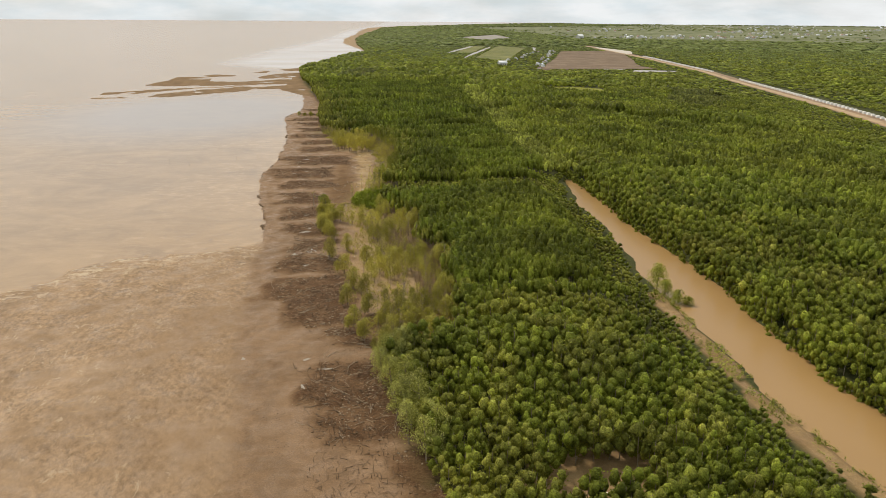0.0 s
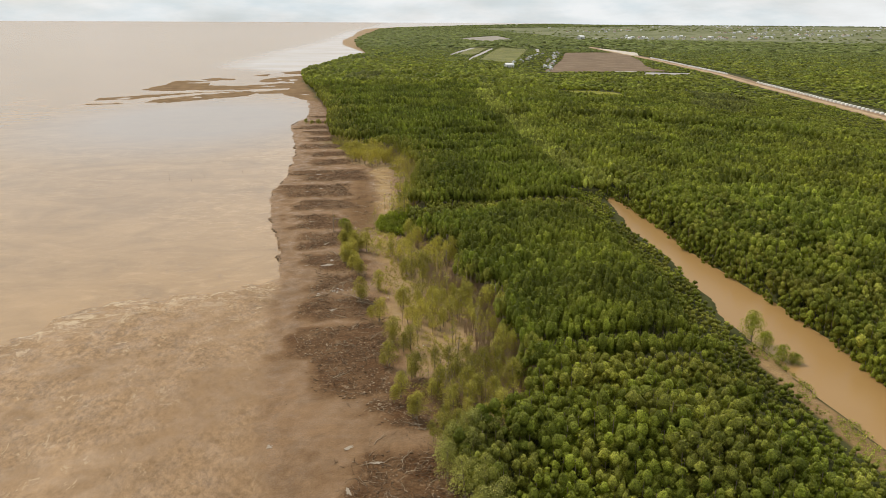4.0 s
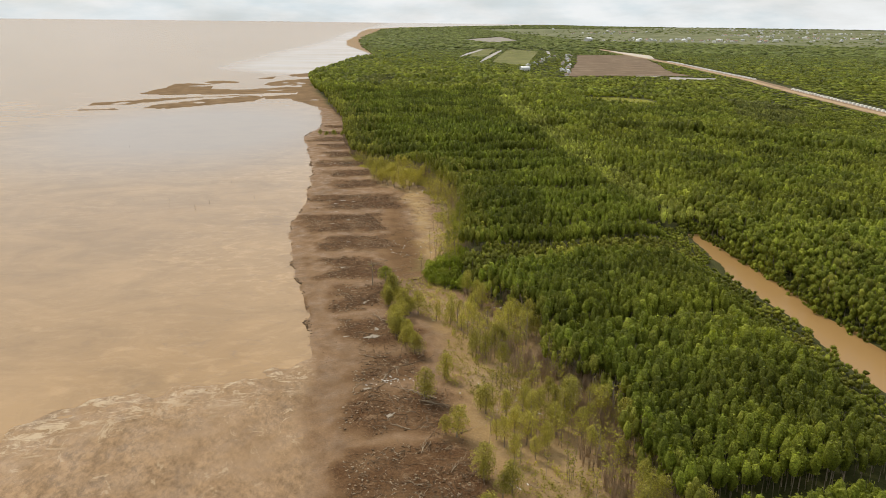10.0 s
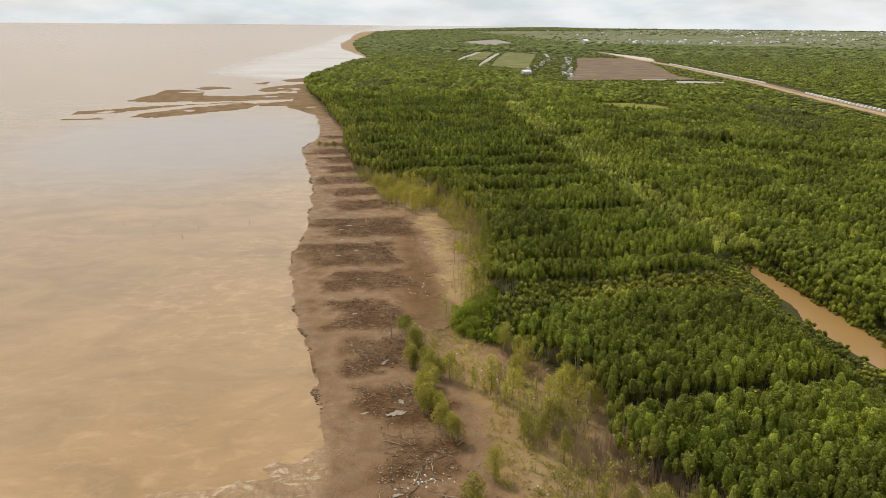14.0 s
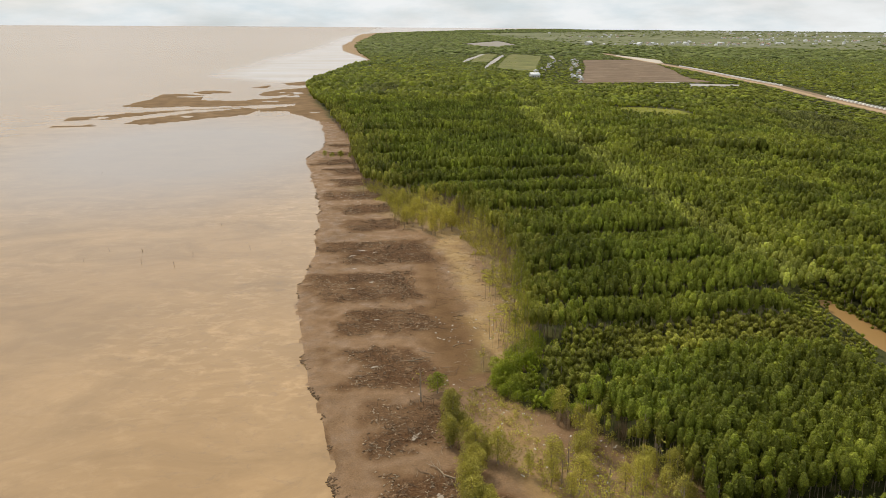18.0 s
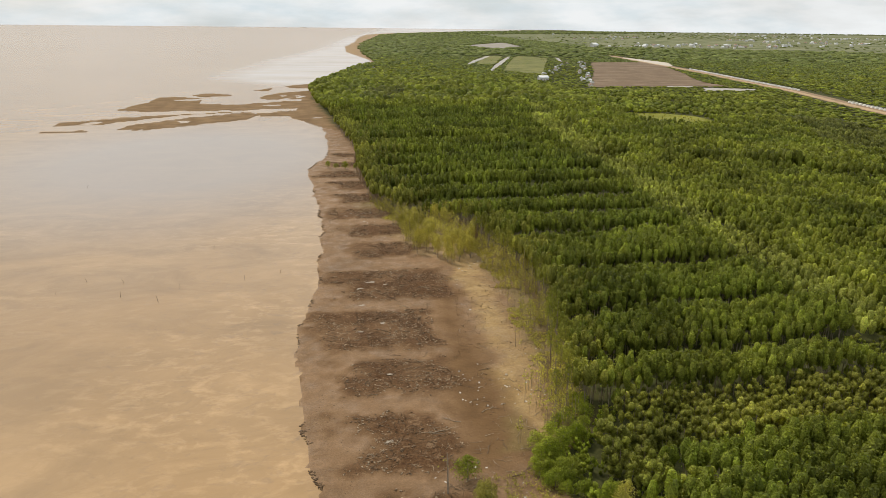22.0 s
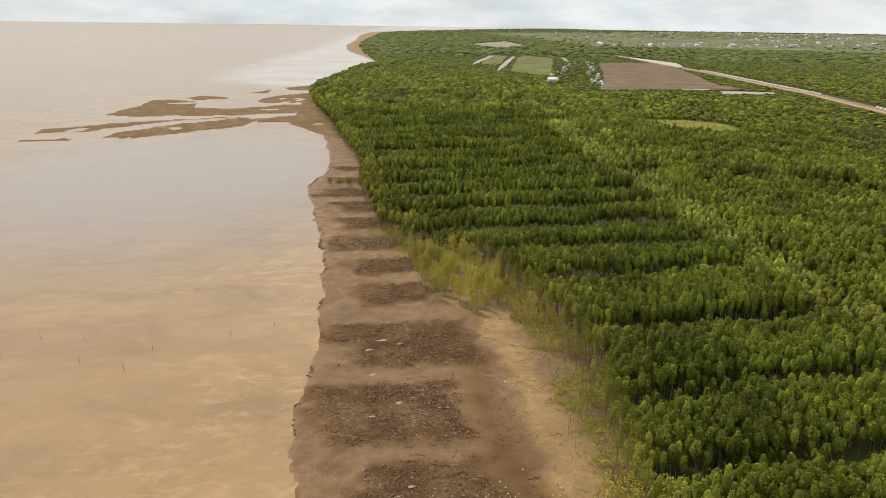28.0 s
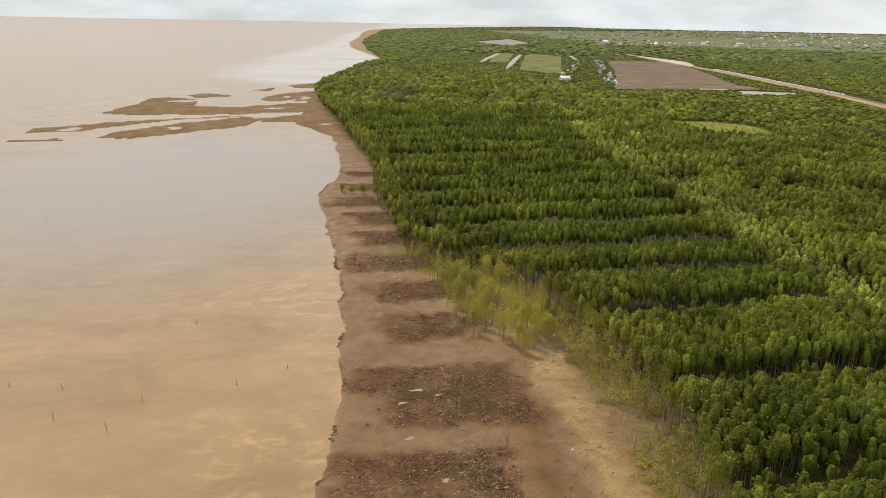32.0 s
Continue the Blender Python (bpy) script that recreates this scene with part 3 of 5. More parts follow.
def tree(seed, wide, tall, base, lobes, seg, rings, count, leaf, full=0.42):
    """A crown: several leafy lobes, set spirally up the stem, and leaf sprays that stand off them."""
    r = np.random.RandomState(seed + 700)
    out, mids = [], []
    for i in range(lobes):
        h = (i + 0.5) / lobes
        u = (h - full) / (full if h < full else 1 - full)
        ring = wide * 0.5 * math.sqrt(max(0.0, 1 - abs(u) ** 2)) * r.uniform(0.55, 0.95) * (lobes > 1)
        size = wide * (0.24 - 0.06 * h + 0.25 / lobes) * r.uniform(0.75, 1.3)
        w = i * 2.4 + r.uniform(-0.5, 0.5)
        z = base + tall * (0.08 + 0.78 * h)
        v, f = body(seed * 11 + i, size * 2, size * 2.3, -size * 1.15, seg, rings, 0.3, 0.5)
        c = np.array([ring * math.cos(w), ring * math.sin(w), z])
        out.append((v + c, f))
        mids.append((c, size))
    if count:
        pick = r.randint(0, lobes, count)
        d = r.normal(size=(count, 3)) + np.array([0, 0, 0.35])
        d /= np.linalg.norm(d, axis=1)[:, None]
        c, s = np.array([q[0] for q in mids])[pick], np.array([q[1] for q in mids])[pick][:, None]
        pos = c + d * s * np.array([1, 1, 1.15]) * r.uniform(0.9, 1.35, (count, 1))
        nrm = d + r.normal(size=(count, 3)) * 0.6
        nrm /= np.linalg.norm(nrm, axis=1)[:, None]
        a = np.cross(nrm, r.normal(size=(count, 3)))
        a /= np.linalg.norm(a, axis=1)[:, None]
        e = np.cross(nrm, a)
        s = leaf * r.uniform(0.6, 1.3, (count, 1))
        cards = np.stack([pos - a * s, pos - e * s * 0.7, pos + a * s, pos + e * s * 0.7], 1).reshape(-1, 3)
        out.append((cards, np.arange(count * 4).reshape(-1, 4)))
    return join(out)


def egg(seed, wide, tall, base, seg, rings, count, leaf, full=0.4):
    """A slim planted crown: one uneven leafy body with leaf sprays standing off it."""
    v, f = body(seed, wide * 0.84, tall * 0.92, base, seg, rings, 0.24, full)
    r = np.random.RandomState(seed + 40)
    d = r.normal(size=(count, 3)) + np.array([0, 0, 0.4])
    d /= np.linalg.norm(d, axis=1)[:, None]
    half = np.array([wide / 2, wide / 2, tall / 2])
    pos = np.array([0, 0, base + tall * 0.46]) + d * half * r.uniform(0.8, 1.22, (count, 1))
    nrm = d + r.normal(size=(count, 3)) * 0.6
    nrm /= np.linalg.norm(nrm, axis=1)[:, None]
    a = np.cross(nrm, r.normal(size=(count, 3)))
    a /= np.linalg.norm(a, axis=1)[:, None]
    e = np.cross(nrm, a)
    s = leaf * r.uniform(0.6, 1.3, (count, 1))
    cards = np.stack([pos - a * s, pos - e * s * 0.7, pos + a * s, pos + e * s * 0.7], 1).reshape(-1, 3)
    return join([(v, f), (cards, np.arange(count * 4).reshape(-1, 4))])


def trunk(seed, tall, thick, lean=0.35, sides=5):
    r = np.random.RandomState(seed + 500)
    dx, dy = r.uniform(-lean, lean, 2)
    pts = [(0, 0, -0.3), (dx * 0.2, dy * 0.25, tall * 0.3), (dx * 0.7, dy * 0.5, tall * 0.65), (dx, dy, tall)]
    return tube(pts, [thick * 1.4, thick, thick * 0.75, thick * 0.3], sides)


def limbs(seed, low, tall, thick, count, reach):
    r = np.random.RandomState(seed + 900)
    out = []
    for i in range(count):
        h, w = low + (tall - low) * (i + 0.3) / count, i * 2.4 + r.rand()
        g = reach * (0.6 + 0.5 * r.rand())
        out.append(tube([(0, 0, h), (math.cos(w) * g * 0.5, math.sin(w) * g * 0.5, h + g * 0.45), (math.cos(w) * g, math.sin(w) * g, h + g * 1.1)],
                        [thick * 0.55, thick * 0.35, thick * 0.12], 4))
    return out


def part(name, mesh, parent, label=""):
    ob = new(name, mesh)
    ob.parent = parent
    return tagged(ob, label) if label else ob


# ---- ground and water ----
def steps(*spans):
    """Coordinates from spans (from, to, step)."""
    return np.unique(np.round(np.concatenate([np.arange(a, b, s) for a, b, s in spans]), 3))


def sheet(xs, ys, z_of, limit=4850.0):
    X, Y = np.meshgrid(xs, ys)
    d = np.hypot(X, Y - 90)
    k = np.minimum(1, limit / np.maximum(d, 1))
    X, Y = X * k, (Y - 90) * k + 90
    Z = z_of(X, Y)
    V = np.stack([X, Y, Z], -1).reshape(-1, 3)
    i = np.arange(len(ys) - 1)[:, None] * len(xs) + np.arange(len(xs) - 1)[None]
    F = np.stack([i, i + 1, i + 1 + len(xs), i + len(xs)], -1).reshape(-1, 4)
    return V, F


def attach(me, **masks):
    for key, values in masks.items():
        me.attributes.new(key, "FLOAT", "POINT").data.foreach_set("value", np.asarray(values, np.float32).ravel())


xs = steps((-5000, -1000, 400), (-1000, -300, 60), (-300, -90, 10), (-90, -14, 1.2), (-14, 36, 0.55), (36, 66, 1.5), (66, 104, 0.8), (104, 300, 14), (300, 1000, 28), (1000, 2400, 120), (2400, 5001, 400))
ys = steps((-5000, -1000, 500), (-1000, 0, 100), (0, 48, 6), (48, 300, 0.85), (300, 450, 1.5), (450, 840, 4), (840, 1400, 20), (1400, 5001, 70))
V, F = sheet(xs, ys, height)
ground = tagged(new("ground", mesh_of("ground", V, F, [MUD], smooth=True)), "brown coastal mud, sand and forest soil", "ground", kind="structure")
gx, gy = V[:, 0], V[:, 1]
inland = gx - at(FOREST, gy)
bars = np.zeros(len(gx))
for b in BARS:
    bars = np.maximum(bars, inside(b, gx + rough(gx, gy, 16, 23) * 4, gy + rough(gx, gy, 12, 29) * 5))
wob = rough(gx, gy, 5, 61) * 4
soil = np.clip((inland + wob + 2) / 4, 0, 1)
bank = np.clip(1.3 - np.abs(gx - at(RIVER_L, gy) + 2.2) / 2.0, 0, 1) * np.clip(0.75 + 0.9 * rough(gx, gy, 5, 211), 0, 1) * (gy < 118) * (gy > 20)
sand = np.maximum(np.maximum(soft(SAND, gx, gy, 3.0) * np.clip(0.85 + 0.6 * rough(gx, gy, 5, 163), 0.3, 1), soft(SAND_OLD, gx, gy, 3.0) * 0.65), bank * 0.8)
beach = (gy > 1150) & (gx > at(SHORE, gy)) & (gx < at(FOREST, gy) + 14)
sand = np.maximum(sand, beach * 0.55)
clear = np.clip(1.6 - np.hypot((gx - 39) / 7.5, (gy - 62.5) / 6), 0, 1)
sand = np.maximum(sand, clear * 0.6)
soil = np.where(sand > 0.3, 0, soil)
scrub = np.maximum(soft(THIN_EAST, gx, gy, 4.0), soft(THIN_NORTH, gx, gy, 4.0))
scrub = scrub * (0.7 + 0.5 * rough(gx, gy, 6, 149))
turf = np.clip(1.3 - np.abs(inland + 2.5) / 5 + 0.7 * rough(gx, gy, 4, 219), 0, 1) * (gy > 205) * (gy < 345) * (1 - soft(SAND, gx, gy, 2.0))
edge_s = shore_off(gx, gy)
clods = np.clip(rough(gx, gy * 0.7, 1.5, 17) * 4 + 0.2, 0, 1) * np.clip(1.2 - np.abs(edge_s + 0.1) / 0.8, 0, 1) * (gy < 460) * np.clip((gy - 165) / 25, 0, 1) * np.clip(0.5 + 3 * rough(gx, gy, 9, 191), 0, 1)
attach(ground.data, turf=turf * 0.85, wet_mud=soft(WET_MUD, gx, gy, 4.0) * 0.8, scrub=np.clip(scrub, 0, 1), bed=np.maximum(bed_mask(gx, gy) * (inland < 1), clods), sand=sand, soil=soil, bar=bars, flat=np.clip(0.5 - edge_s / np.where(gy < 175, 2.2, 1.0), 0, 1) * (1 - bars), damp=np.clip(1.05 + edge_s / 26 + 0.5 * rough(gx, gy, 14, 193), 0, 1) * np.clip((150 - gy) / 30, 0, 1),
       foam=np.clip(1.3 - np.abs(flat_off(gx, gy) - 7) / 6, 0, 1) * (edge_s < 1),
       grass=inside(MEADOW, gx, gy), plain=inside(PLAIN, gx, gy))

V, F = sheet(steps((-5000, -1000, 250), (-1000, -200, 40), (-200, 60, 4), (60, 300, 12), (300, 1300, 50), (1300, 3001, 150)),
             steps((-5000, -500, 400), (-500, 0, 50), (0, 600, 6), (600, 1400, 20), (1400, 5001, 60)), lift)
keep = (V[F, 0] < at(SHORE, V[F, 1]) + 14).any(1)
used = np.unique(F[keep])
order = np.full(len(V), -1)
order[used] = np.arange(len(used))
sea = tagged(new("sea_water", mesh_of("sea_water", V[used], order[F[keep]], [SEA], smooth=True)), "calm turbid brown sea water", "sea", kind="structure")
wx, wy = V[used, 0], V[used, 1]
# seaward edge of the shallows that carry the painted sky reflection
sheen_edge = np.interp(wy, [760, 886, 1258, 1771, 2989, 4900], [10, -64, -11, 90, 259, 700])
off = np.clip((wx - sheen_edge) / 50, 0, 1) * np.clip((wy - 740) / 90, 0, 1)
# oval of smoother water where the grey sheen is coloured in
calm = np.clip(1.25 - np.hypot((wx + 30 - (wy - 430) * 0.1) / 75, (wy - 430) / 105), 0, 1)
attach(sea.data, shoal_sheen=off * 0.8, calm=np.clip(calm * 1.1, 0, 0.8), wisp=np.clip((520 - wy) / 200, 0, 1) * np.clip(1 - (at(SHORE, wy) - wx - 14) / 40, 0.45, 1))

rv = []
for y in np.arange(-80, 226, 3.0):
    rv += [(at(RIVER_L, y) - 2, y, 0.0), ((at(RIVER_L, y) + at(RIVER_R, y)) / 2, y, 0.0), (at(RIVER_R, y) + 2, y, 0.0)]
n = len(rv) // 3
rf = [(i * 3 + k, i * 3 + k + 1, i * 3 + k + 4, i * 3 + k + 3) for i in range(n - 1) for k in (0, 1)]
tagged(new("river_water", mesh_of("river_water", rv, rf, [RIVER], smooth=True)), "opaque orange-brown river water", "river", kind="structure")


# ---- forest ----
def wanted(x, y):
    """Where no tree may stand."""
    bad = (river_depth(x, y) > -0.3) | (x < at(FOREST, y)) | (x > 70 + 0.97 * (y + 20))
    bad |= near_line(ROAD, x, y) < 12
    bad |= soft(MEADOW, x + 9 * rough(x, y, 14, 61), y + 24 * rough(x, y, 15, 63), 16.0) > 0.5
    bad |= (x > at(RIVER_L, y) - 2.6) & (x < at(RIVER_R, y)) & (y < 218)
    for p in (BROWN_FIELD, POND, POND_NARROW, OLIVE_FIELD, CROP_FIELD, GREY_FIELD, APRON, PLAIN, *PONDS):
        bad |= inside(p, x, y)
    for p in HOUSE_ROWS:
        bad |= inside(p, x, y) & (np.sin(x * 57.1 + y * 91.3) > 0.3)
    bad |= np.hypot((x - 39) / 5.8, (y - 62) / 4.2) < 1 + 0.5 * rough(x, y, 5, 207)
    bad |= (x < at(RIVER_L, y)) & (x > at(RIVER_L, y) - 5.0 + 1.4 * rough(x, y, 7, 209)) & (y < 114)
    return ~bad


def grid(x0, x1, y0, y1, step, jitter=0.36):
    X, Y = np.meshgrid(np.arange(x0, x1, step), np.arange(y0, y1, step))
    X = X + (np.arange(X.shape[0]) % 2)[:, None] * step / 2
    return (X + np.random.uniform(-jitter, jitter, X.shape) * step).ravel(), (Y + np.random.uniform(-jitter, jitter, Y.shape) * step).ravel()


def away(x, y):
    return np.hypot(x, y - np.clip(y, -7, 175))


def gap(y, x):
    return np.min(np.abs((y - (x - 40) * 0.03)[:, None] - np.array(GAPS)[None]), 1)


PLANT = [[egg(i, 1.55, 2.7, 3.3, 5, 2, 40, 0.15, 0.55) for i in range(9)], [egg(i, 1.6, 3.2, 2.9, 5, 2, 9, 0.28, 0.58) for i in range(7)]]
WILD = [[tree(20 + i, 2.1, 4.0, 1.0, 5, 4, 2, 110, 0.14, 0.5) for i in range(9)], [egg(20 + i, 1.75, 2.6, 2.2, 5, 2, 9, 0.27, 0.55) for i in range(9)],
        [body(30 + i, 5.2, 4.0, 1.2, 6, 2, 0.3, 0.55) for i in range(7)], [body(40 + i, 20, 6.5, -1.0, 7, 2, 0.26, 0.5) for i in range(6)]]
STEM = [tube([(0, 0, -0.2), (0.12 * math.cos(i), 0.12 * math.sin(i), 2.0), (0.25 * math.cos(i), 0.25 * math.sin(i), 4.2)], [0.07, 0.05, 0.03], 3) for i in range(4)]


def stand(name, label, x, y, templates, leaf, size=(0.85, 1.2), stems=False, drop=None, grow=1.0, uneven=0.30):
    """A stand of trees nobody could count: crowns in one mesh, their stems in another."""
    z = height(x, y)
    places = np.stack([x, y, z], 1)
    if drop is not None:
        places[:, 2] -= drop
    k = np.random.uniform(*size, len(x)) * (1 + uneven * rough(x, y, 15, 87) + uneven * 0.5 * rough(x, y, 6, 89)) * grow
    scales = np.stack([k * np.random.uniform(0.9, 1.12, len(x)), k * np.random.uniform(0.92, 1.08, len(x))], 1)
    turns = np.random.uniform(0, 6.283, len(x))
    low = 1 - 0.5 * np.clip((x - 150) / 90, 0, 1) * np.clip((away(x, y) - 150) / 150, 0, 1)
    low = np.minimum(low, 1 - 0.45 * np.clip((y - 760) / 120, 0, 1))
    open_land = near_line(ROAD, x, y)
    for p in (BROWN_FIELD, POND, OLIVE_FIELD, CROP_FIELD):
        open_land = np.minimum(open_land, near_line(np.vstack([p, p[:1]]), x, y))
    west = at(RIVER_L, y) - x
    low = np.where((west > 0) & (y < 224), np.minimum(low, np.clip(west / 15, 0.4, 1)), low)
    scales[:, 0] *= low ** 0.4
    scales[:, 1] *= low * np.clip(open_land / 70, 0.4, 1)
    v, f = scatter(templates, places, turns, scales)
    ob = tagged(new(name, mesh_of(name, v, f, [leaf], smooth=True)), label, "trees", kind="stuff")
    if stems:
        v, f = scatter(STEM, places, turns, scales)
        tagged(part("stems", mesh_of("stems", v, f, [BARK]), ob), kind="stuff")
    return ob


def canal_side(x, y):
    return np.where(y > 224, at(CANAL, y), at(RIVER_L, y) - 4)


# the planted blocks, one strip of rows after another
x, y = grid(20, 180, 100, 330, 1.2)
x2, y2 = grid(20, 180, 330, 560, 1.45)
x, y = np.concatenate([x, x2]), np.concatenate([y, y2])
row = y - (x - 40) * 0.03
inland = wanted(x, y) & (x < canal_side(x, y) - 5) & (y > 112)
belt = inland & (((row > 198.5) & (row < 211.5 + 1.5 * rough(x, y, 9, 77))) | ((y > 188) & (y < 212) & (x < at(FOREST, y) + 11)))
ok = inland & ~belt & (gap(y, x) > np.where(y > 205, 2.6 + 2.2 * np.clip((y - 240) / 90, 0, 1) + 1.2 * rough(x, y, 11, 79), 2.4))
px, py = x[ok], y[ok]
fringe = (px - at(FOREST, py) < np.random.uniform(0, 9, len(px)) * (1 + np.clip((py - 330) / 60, 0, 1)) + 3 * rough(px, py, 14, 73)) & (py > 205)
cuts = [100] + GAPS + [562]
for lo, hi in zip(cuts[:-1], cuts[1:]):
    mid = (py - (px - 40) * 0.03 >= lo) & (py - (px - 40) * 0.03 < hi)
    close = lo < 330
    for sel, leaf, words in ((mid & ~fringe, LEAF, "dense planted block of slender dark green mangroves"), (mid & fringe, LEAF_EDGE, "thinner olive edge of a planted mangrove block")):
        if sel.sum() < 10:
            continue
        edge = np.clip(2.4 - gap(py[sel], px[sel]) * 0.4, 0, 0.8) + 0.7 * rough(px[sel], py[sel], 16, 83)
        stand("mangrove_stand", words, px[sel], py[sel], PLANT[0 if close else 1], leaf, (0.88, 1.12), close, edge, uneven=0.17)
low_edge = belt & (x - at(FOREST, y) < 6.5) & (y > 186) & (y < 216)
ok = low_edge & (np.random.uniform(0, 1, len(x)) < 0.6)
stand("mangrove_belt", "low bright green mangrove bushes at the mud's edge", x[ok], y[ok], WILD[0], LEAF_BELT, (0.32, 0.52), False, np.full(ok.sum(), 0.45))
ok = belt & ~low_edge & (np.random.uniform(0, 1, len(x)) < 0.55)
stand("mangrove_belt", "low rounded bright green mangroves between planted blocks", x[ok], y[ok], WILD[0], LEAF_EDGE, (0.72, 1.0), True)

gx_, gy_ = [], []
for g in [210.5] + GAPS[3:]:
    q = np.arange(28, 175, 0.8) + np.random.uniform(-0.4, 0.4, 184)
    gx_.append(q), gy_.append(g + (q - 40) * 0.03 + np.random.uniform(-3.6, 3.6, 184))
gx_, gy_ = np.concatenate(gx_), np.concatenate(gy_)
ok = wanted(gx_, gy_) & (gx_ < canal_side(gx_, gy_) - 5) & (gx_ > at(FOREST, gy_) + 3) & (gy_ < 330)
near_side = gy_ - (gx_ - 40) * 0.03 < np.array([210.5] + GAPS)[np.argmin(np.abs((gy_ - (gx_ - 40) * 0.03)[:, None] - np.array([210.5] + GAPS)[None]), 1)] + 0.6
for sel, leaf, size, words in ((ok & near_side, LEAF_EDGE, (0.6, 0.85), "low rounded scrub in the old ditches between blocks"), (ok & ~near_side, LEAF, (0.75, 1.0), "dark leafy growth at the foot of a planted block")):
    stand("ditch_scrub", words, gx_[sel], gy_[sel], WILD[1], leaf, size, False, np.full(sel.sum(), 0.6))

# wild mangrove
x, y = grid(15, 300, 42, 330, 1.82)
ok = away(x, y) < 118
x2, y2 = grid(15, 480, 42, 480, 1.62)
ok2 = (away(x2, y2) >= 118) & (away(x2, y2) < 250)
x3, y3 = grid(15, 480, 42, 620, 2.15)
ok3 = away(x3, y3) >= 250
x, y = np.concatenate([x[ok], x2[ok2], x3[ok3]]), np.concatenate([y[ok], y2[ok2], y3[ok3]])
ok = wanted(x, y) & ((x > canal_side(x, y) - 5) | (y > 560) | (y < 112)) & (away(x, y) < 420)
x, y = x[ok], y[ok]
light = (np.abs(x - at(CANAL, y)) < 6.5 + 2 * rough(x, y, 12, 195)) & (y > 224)
dim_wood = (soft(GREY_WOOD, x, y, 14.0) > 0.5) | (soft(DARK_WOOD, x, y, 8.0) > 0.5)
far = away(x, y)
thin = (rough(x, y, 22, 97) < -0.6) & (far > 60) & (np.abs(x - at(RIVER_R, y)) > 14) & ~light
fresh = rough(x, y, 5, 203) + 0.4 * rough(x, y, 16, 205) > np.where(x < at(RIVER_L, y), 0.02, 0.22)
fresh = fresh[~thin]
x, y, light, far, dim_wood = x[~thin], y[~thin], light[~thin], far[~thin], dim_wood[~thin]
for name, label, sel, tmpl, leaf, stems in (
        ("mangrove_thicket", "dense wild mangrove beside the river and shore", ~light & (far < 118) & ~fresh, WILD[0], LEAF_WILD, True),
        ("mangrove_thicket", "brighter yellow-green mangroves mixed into the wild stand", ~light & (far < 118) & fresh, WILD[0], LEAF_EDGE, True),
        ("mangrove_thicket", "dense wild mangrove farther inland", ~light & ~dim_wood & (far >= 118), WILD[1], LEAF_WILD, False),
        ("mangrove_thicket", "duller grey-green mangrove patch inland", ~light & dim_wood & (far >= 118), WILD[1], LEAF_DARK, False),
        ("canal_trees", "line of paler green trees along an old canal", light, WILD[1], LEAF_LIGHT, False)):
    grow = np.where(far[sel] < 250, 1.0, 1.42)
    stand(name, label, x[sel], y[sel], tmpl, leaf, (0.72, 0.95) if leaf is LEAF_LIGHT else (0.82, 1.2), stems, grow=grow)
y = np.arange(20, 236, 1.0)
x = at(RIVER_R, y) + np.random.uniform(-0.7, 0.8, len(y))
stand("bank_trees", "mangroves leaning over the river's edge", x, y, WILD[0], LEAF_WILD, (0.6, 0.9), True, np.full(len(y), 1.3))
x, y = grid(15, 1500, 200, 1400, 4.7)
ok = wanted(x, y) & (away(x, y) >= 420) & (away(x, y) < 1250) & ((y > 562) | (x > canal_side(x, y)))
x, y = x[ok], y[ok]
# the share of trees with haze in their colour grows with distance
hazed = np.random.uniform(0, 1, len(x)) < np.clip((away(x, y) - 650) / 600, 0, 1)
dim_wood = (soft(GREY_WOOD, x, y, 14.0) > 0.5) | (soft(DARK_WOOD, x, y, 8.0) > 0.5)
stand("far_woods", "dark patches in the distant mangrove", x[dim_wood], y[dim_wood], WILD[2], LEAF_DARK, (0.8, 1.25))
hazed &= ~dim_wood
stand("far_woods", "broad mangrove woods in the distance", x[~hazed & ~dim_wood], y[~hazed & ~dim_wood], WILD[2], LEAF_WILD, (0.7, 1.2))
stand("far_woods", "distant mangrove trees with haze put into their green", x[hazed], y[hazed], WILD[2], LEAF_HAZED, (0.7, 1.2))
x, y = grid(170, 260, 440, 580, 2.6)
ok = soft(MEADOW, x, y, 16.0) > np.random.uniform(0.1, 1.7, len(x))
stand("meadow_scrub", "light yellow-green low scrub in a clearing", x[ok], y[ok], WILD[1], LEAF_MEADOW, (0.3, 0.6), False, np.full(ok.sum(), 0.4))
x, y = grid(100, 4800, 200, 4850, 18.5)
ok = wanted(x, y) & (away(x, y) >= 1250) & (np.hypot(x, y - 90) < 4800)
stand("distant_woods", "hazy woods towards the horizon", x[ok], y[ok], WILD[3], LEAF_HAZED, (0.7, 1.3))
x, y = grid(700, 4800, 1500, 4700, 48.0, 0.5)
ok = inside(PLAIN, x, y) & (rough(x, y, 300, 91) > 0.0)
stand("field_trees", "scattered tree clumps on the distant plain", x[ok], y[ok], WILD[3], LEAF_HAZED, (0.3, 0.9))

def level(x, y):
    return float(height(np.array([float(x)]), np.array([float(y)]))[0])


def clone(root, m):
    """Like copy_thing, for things built here, with parts and sub-parts."""
    ob = root.copy()
    scene.collection.objects.link(ob)
    ob.matrix_basis = m
    for p, below in KIT[root.name]:
        q = p.copy()
        q.parent = ob
        scene.collection.objects.link(q)
        for r in below:
            t = r.copy()
            t.parent = q
            scene.collection.objects.link(t)
    return ob


def kit(root):
    KIT[root.name] = [(p, list(p.children)) for p in root.children]
    return root


KIT = {}


def clear(roots):
    bpy.data.batch_remove([o for r in roots for o in (r, *(q for p, below in KIT[r.name] for q in (p, *below)))])


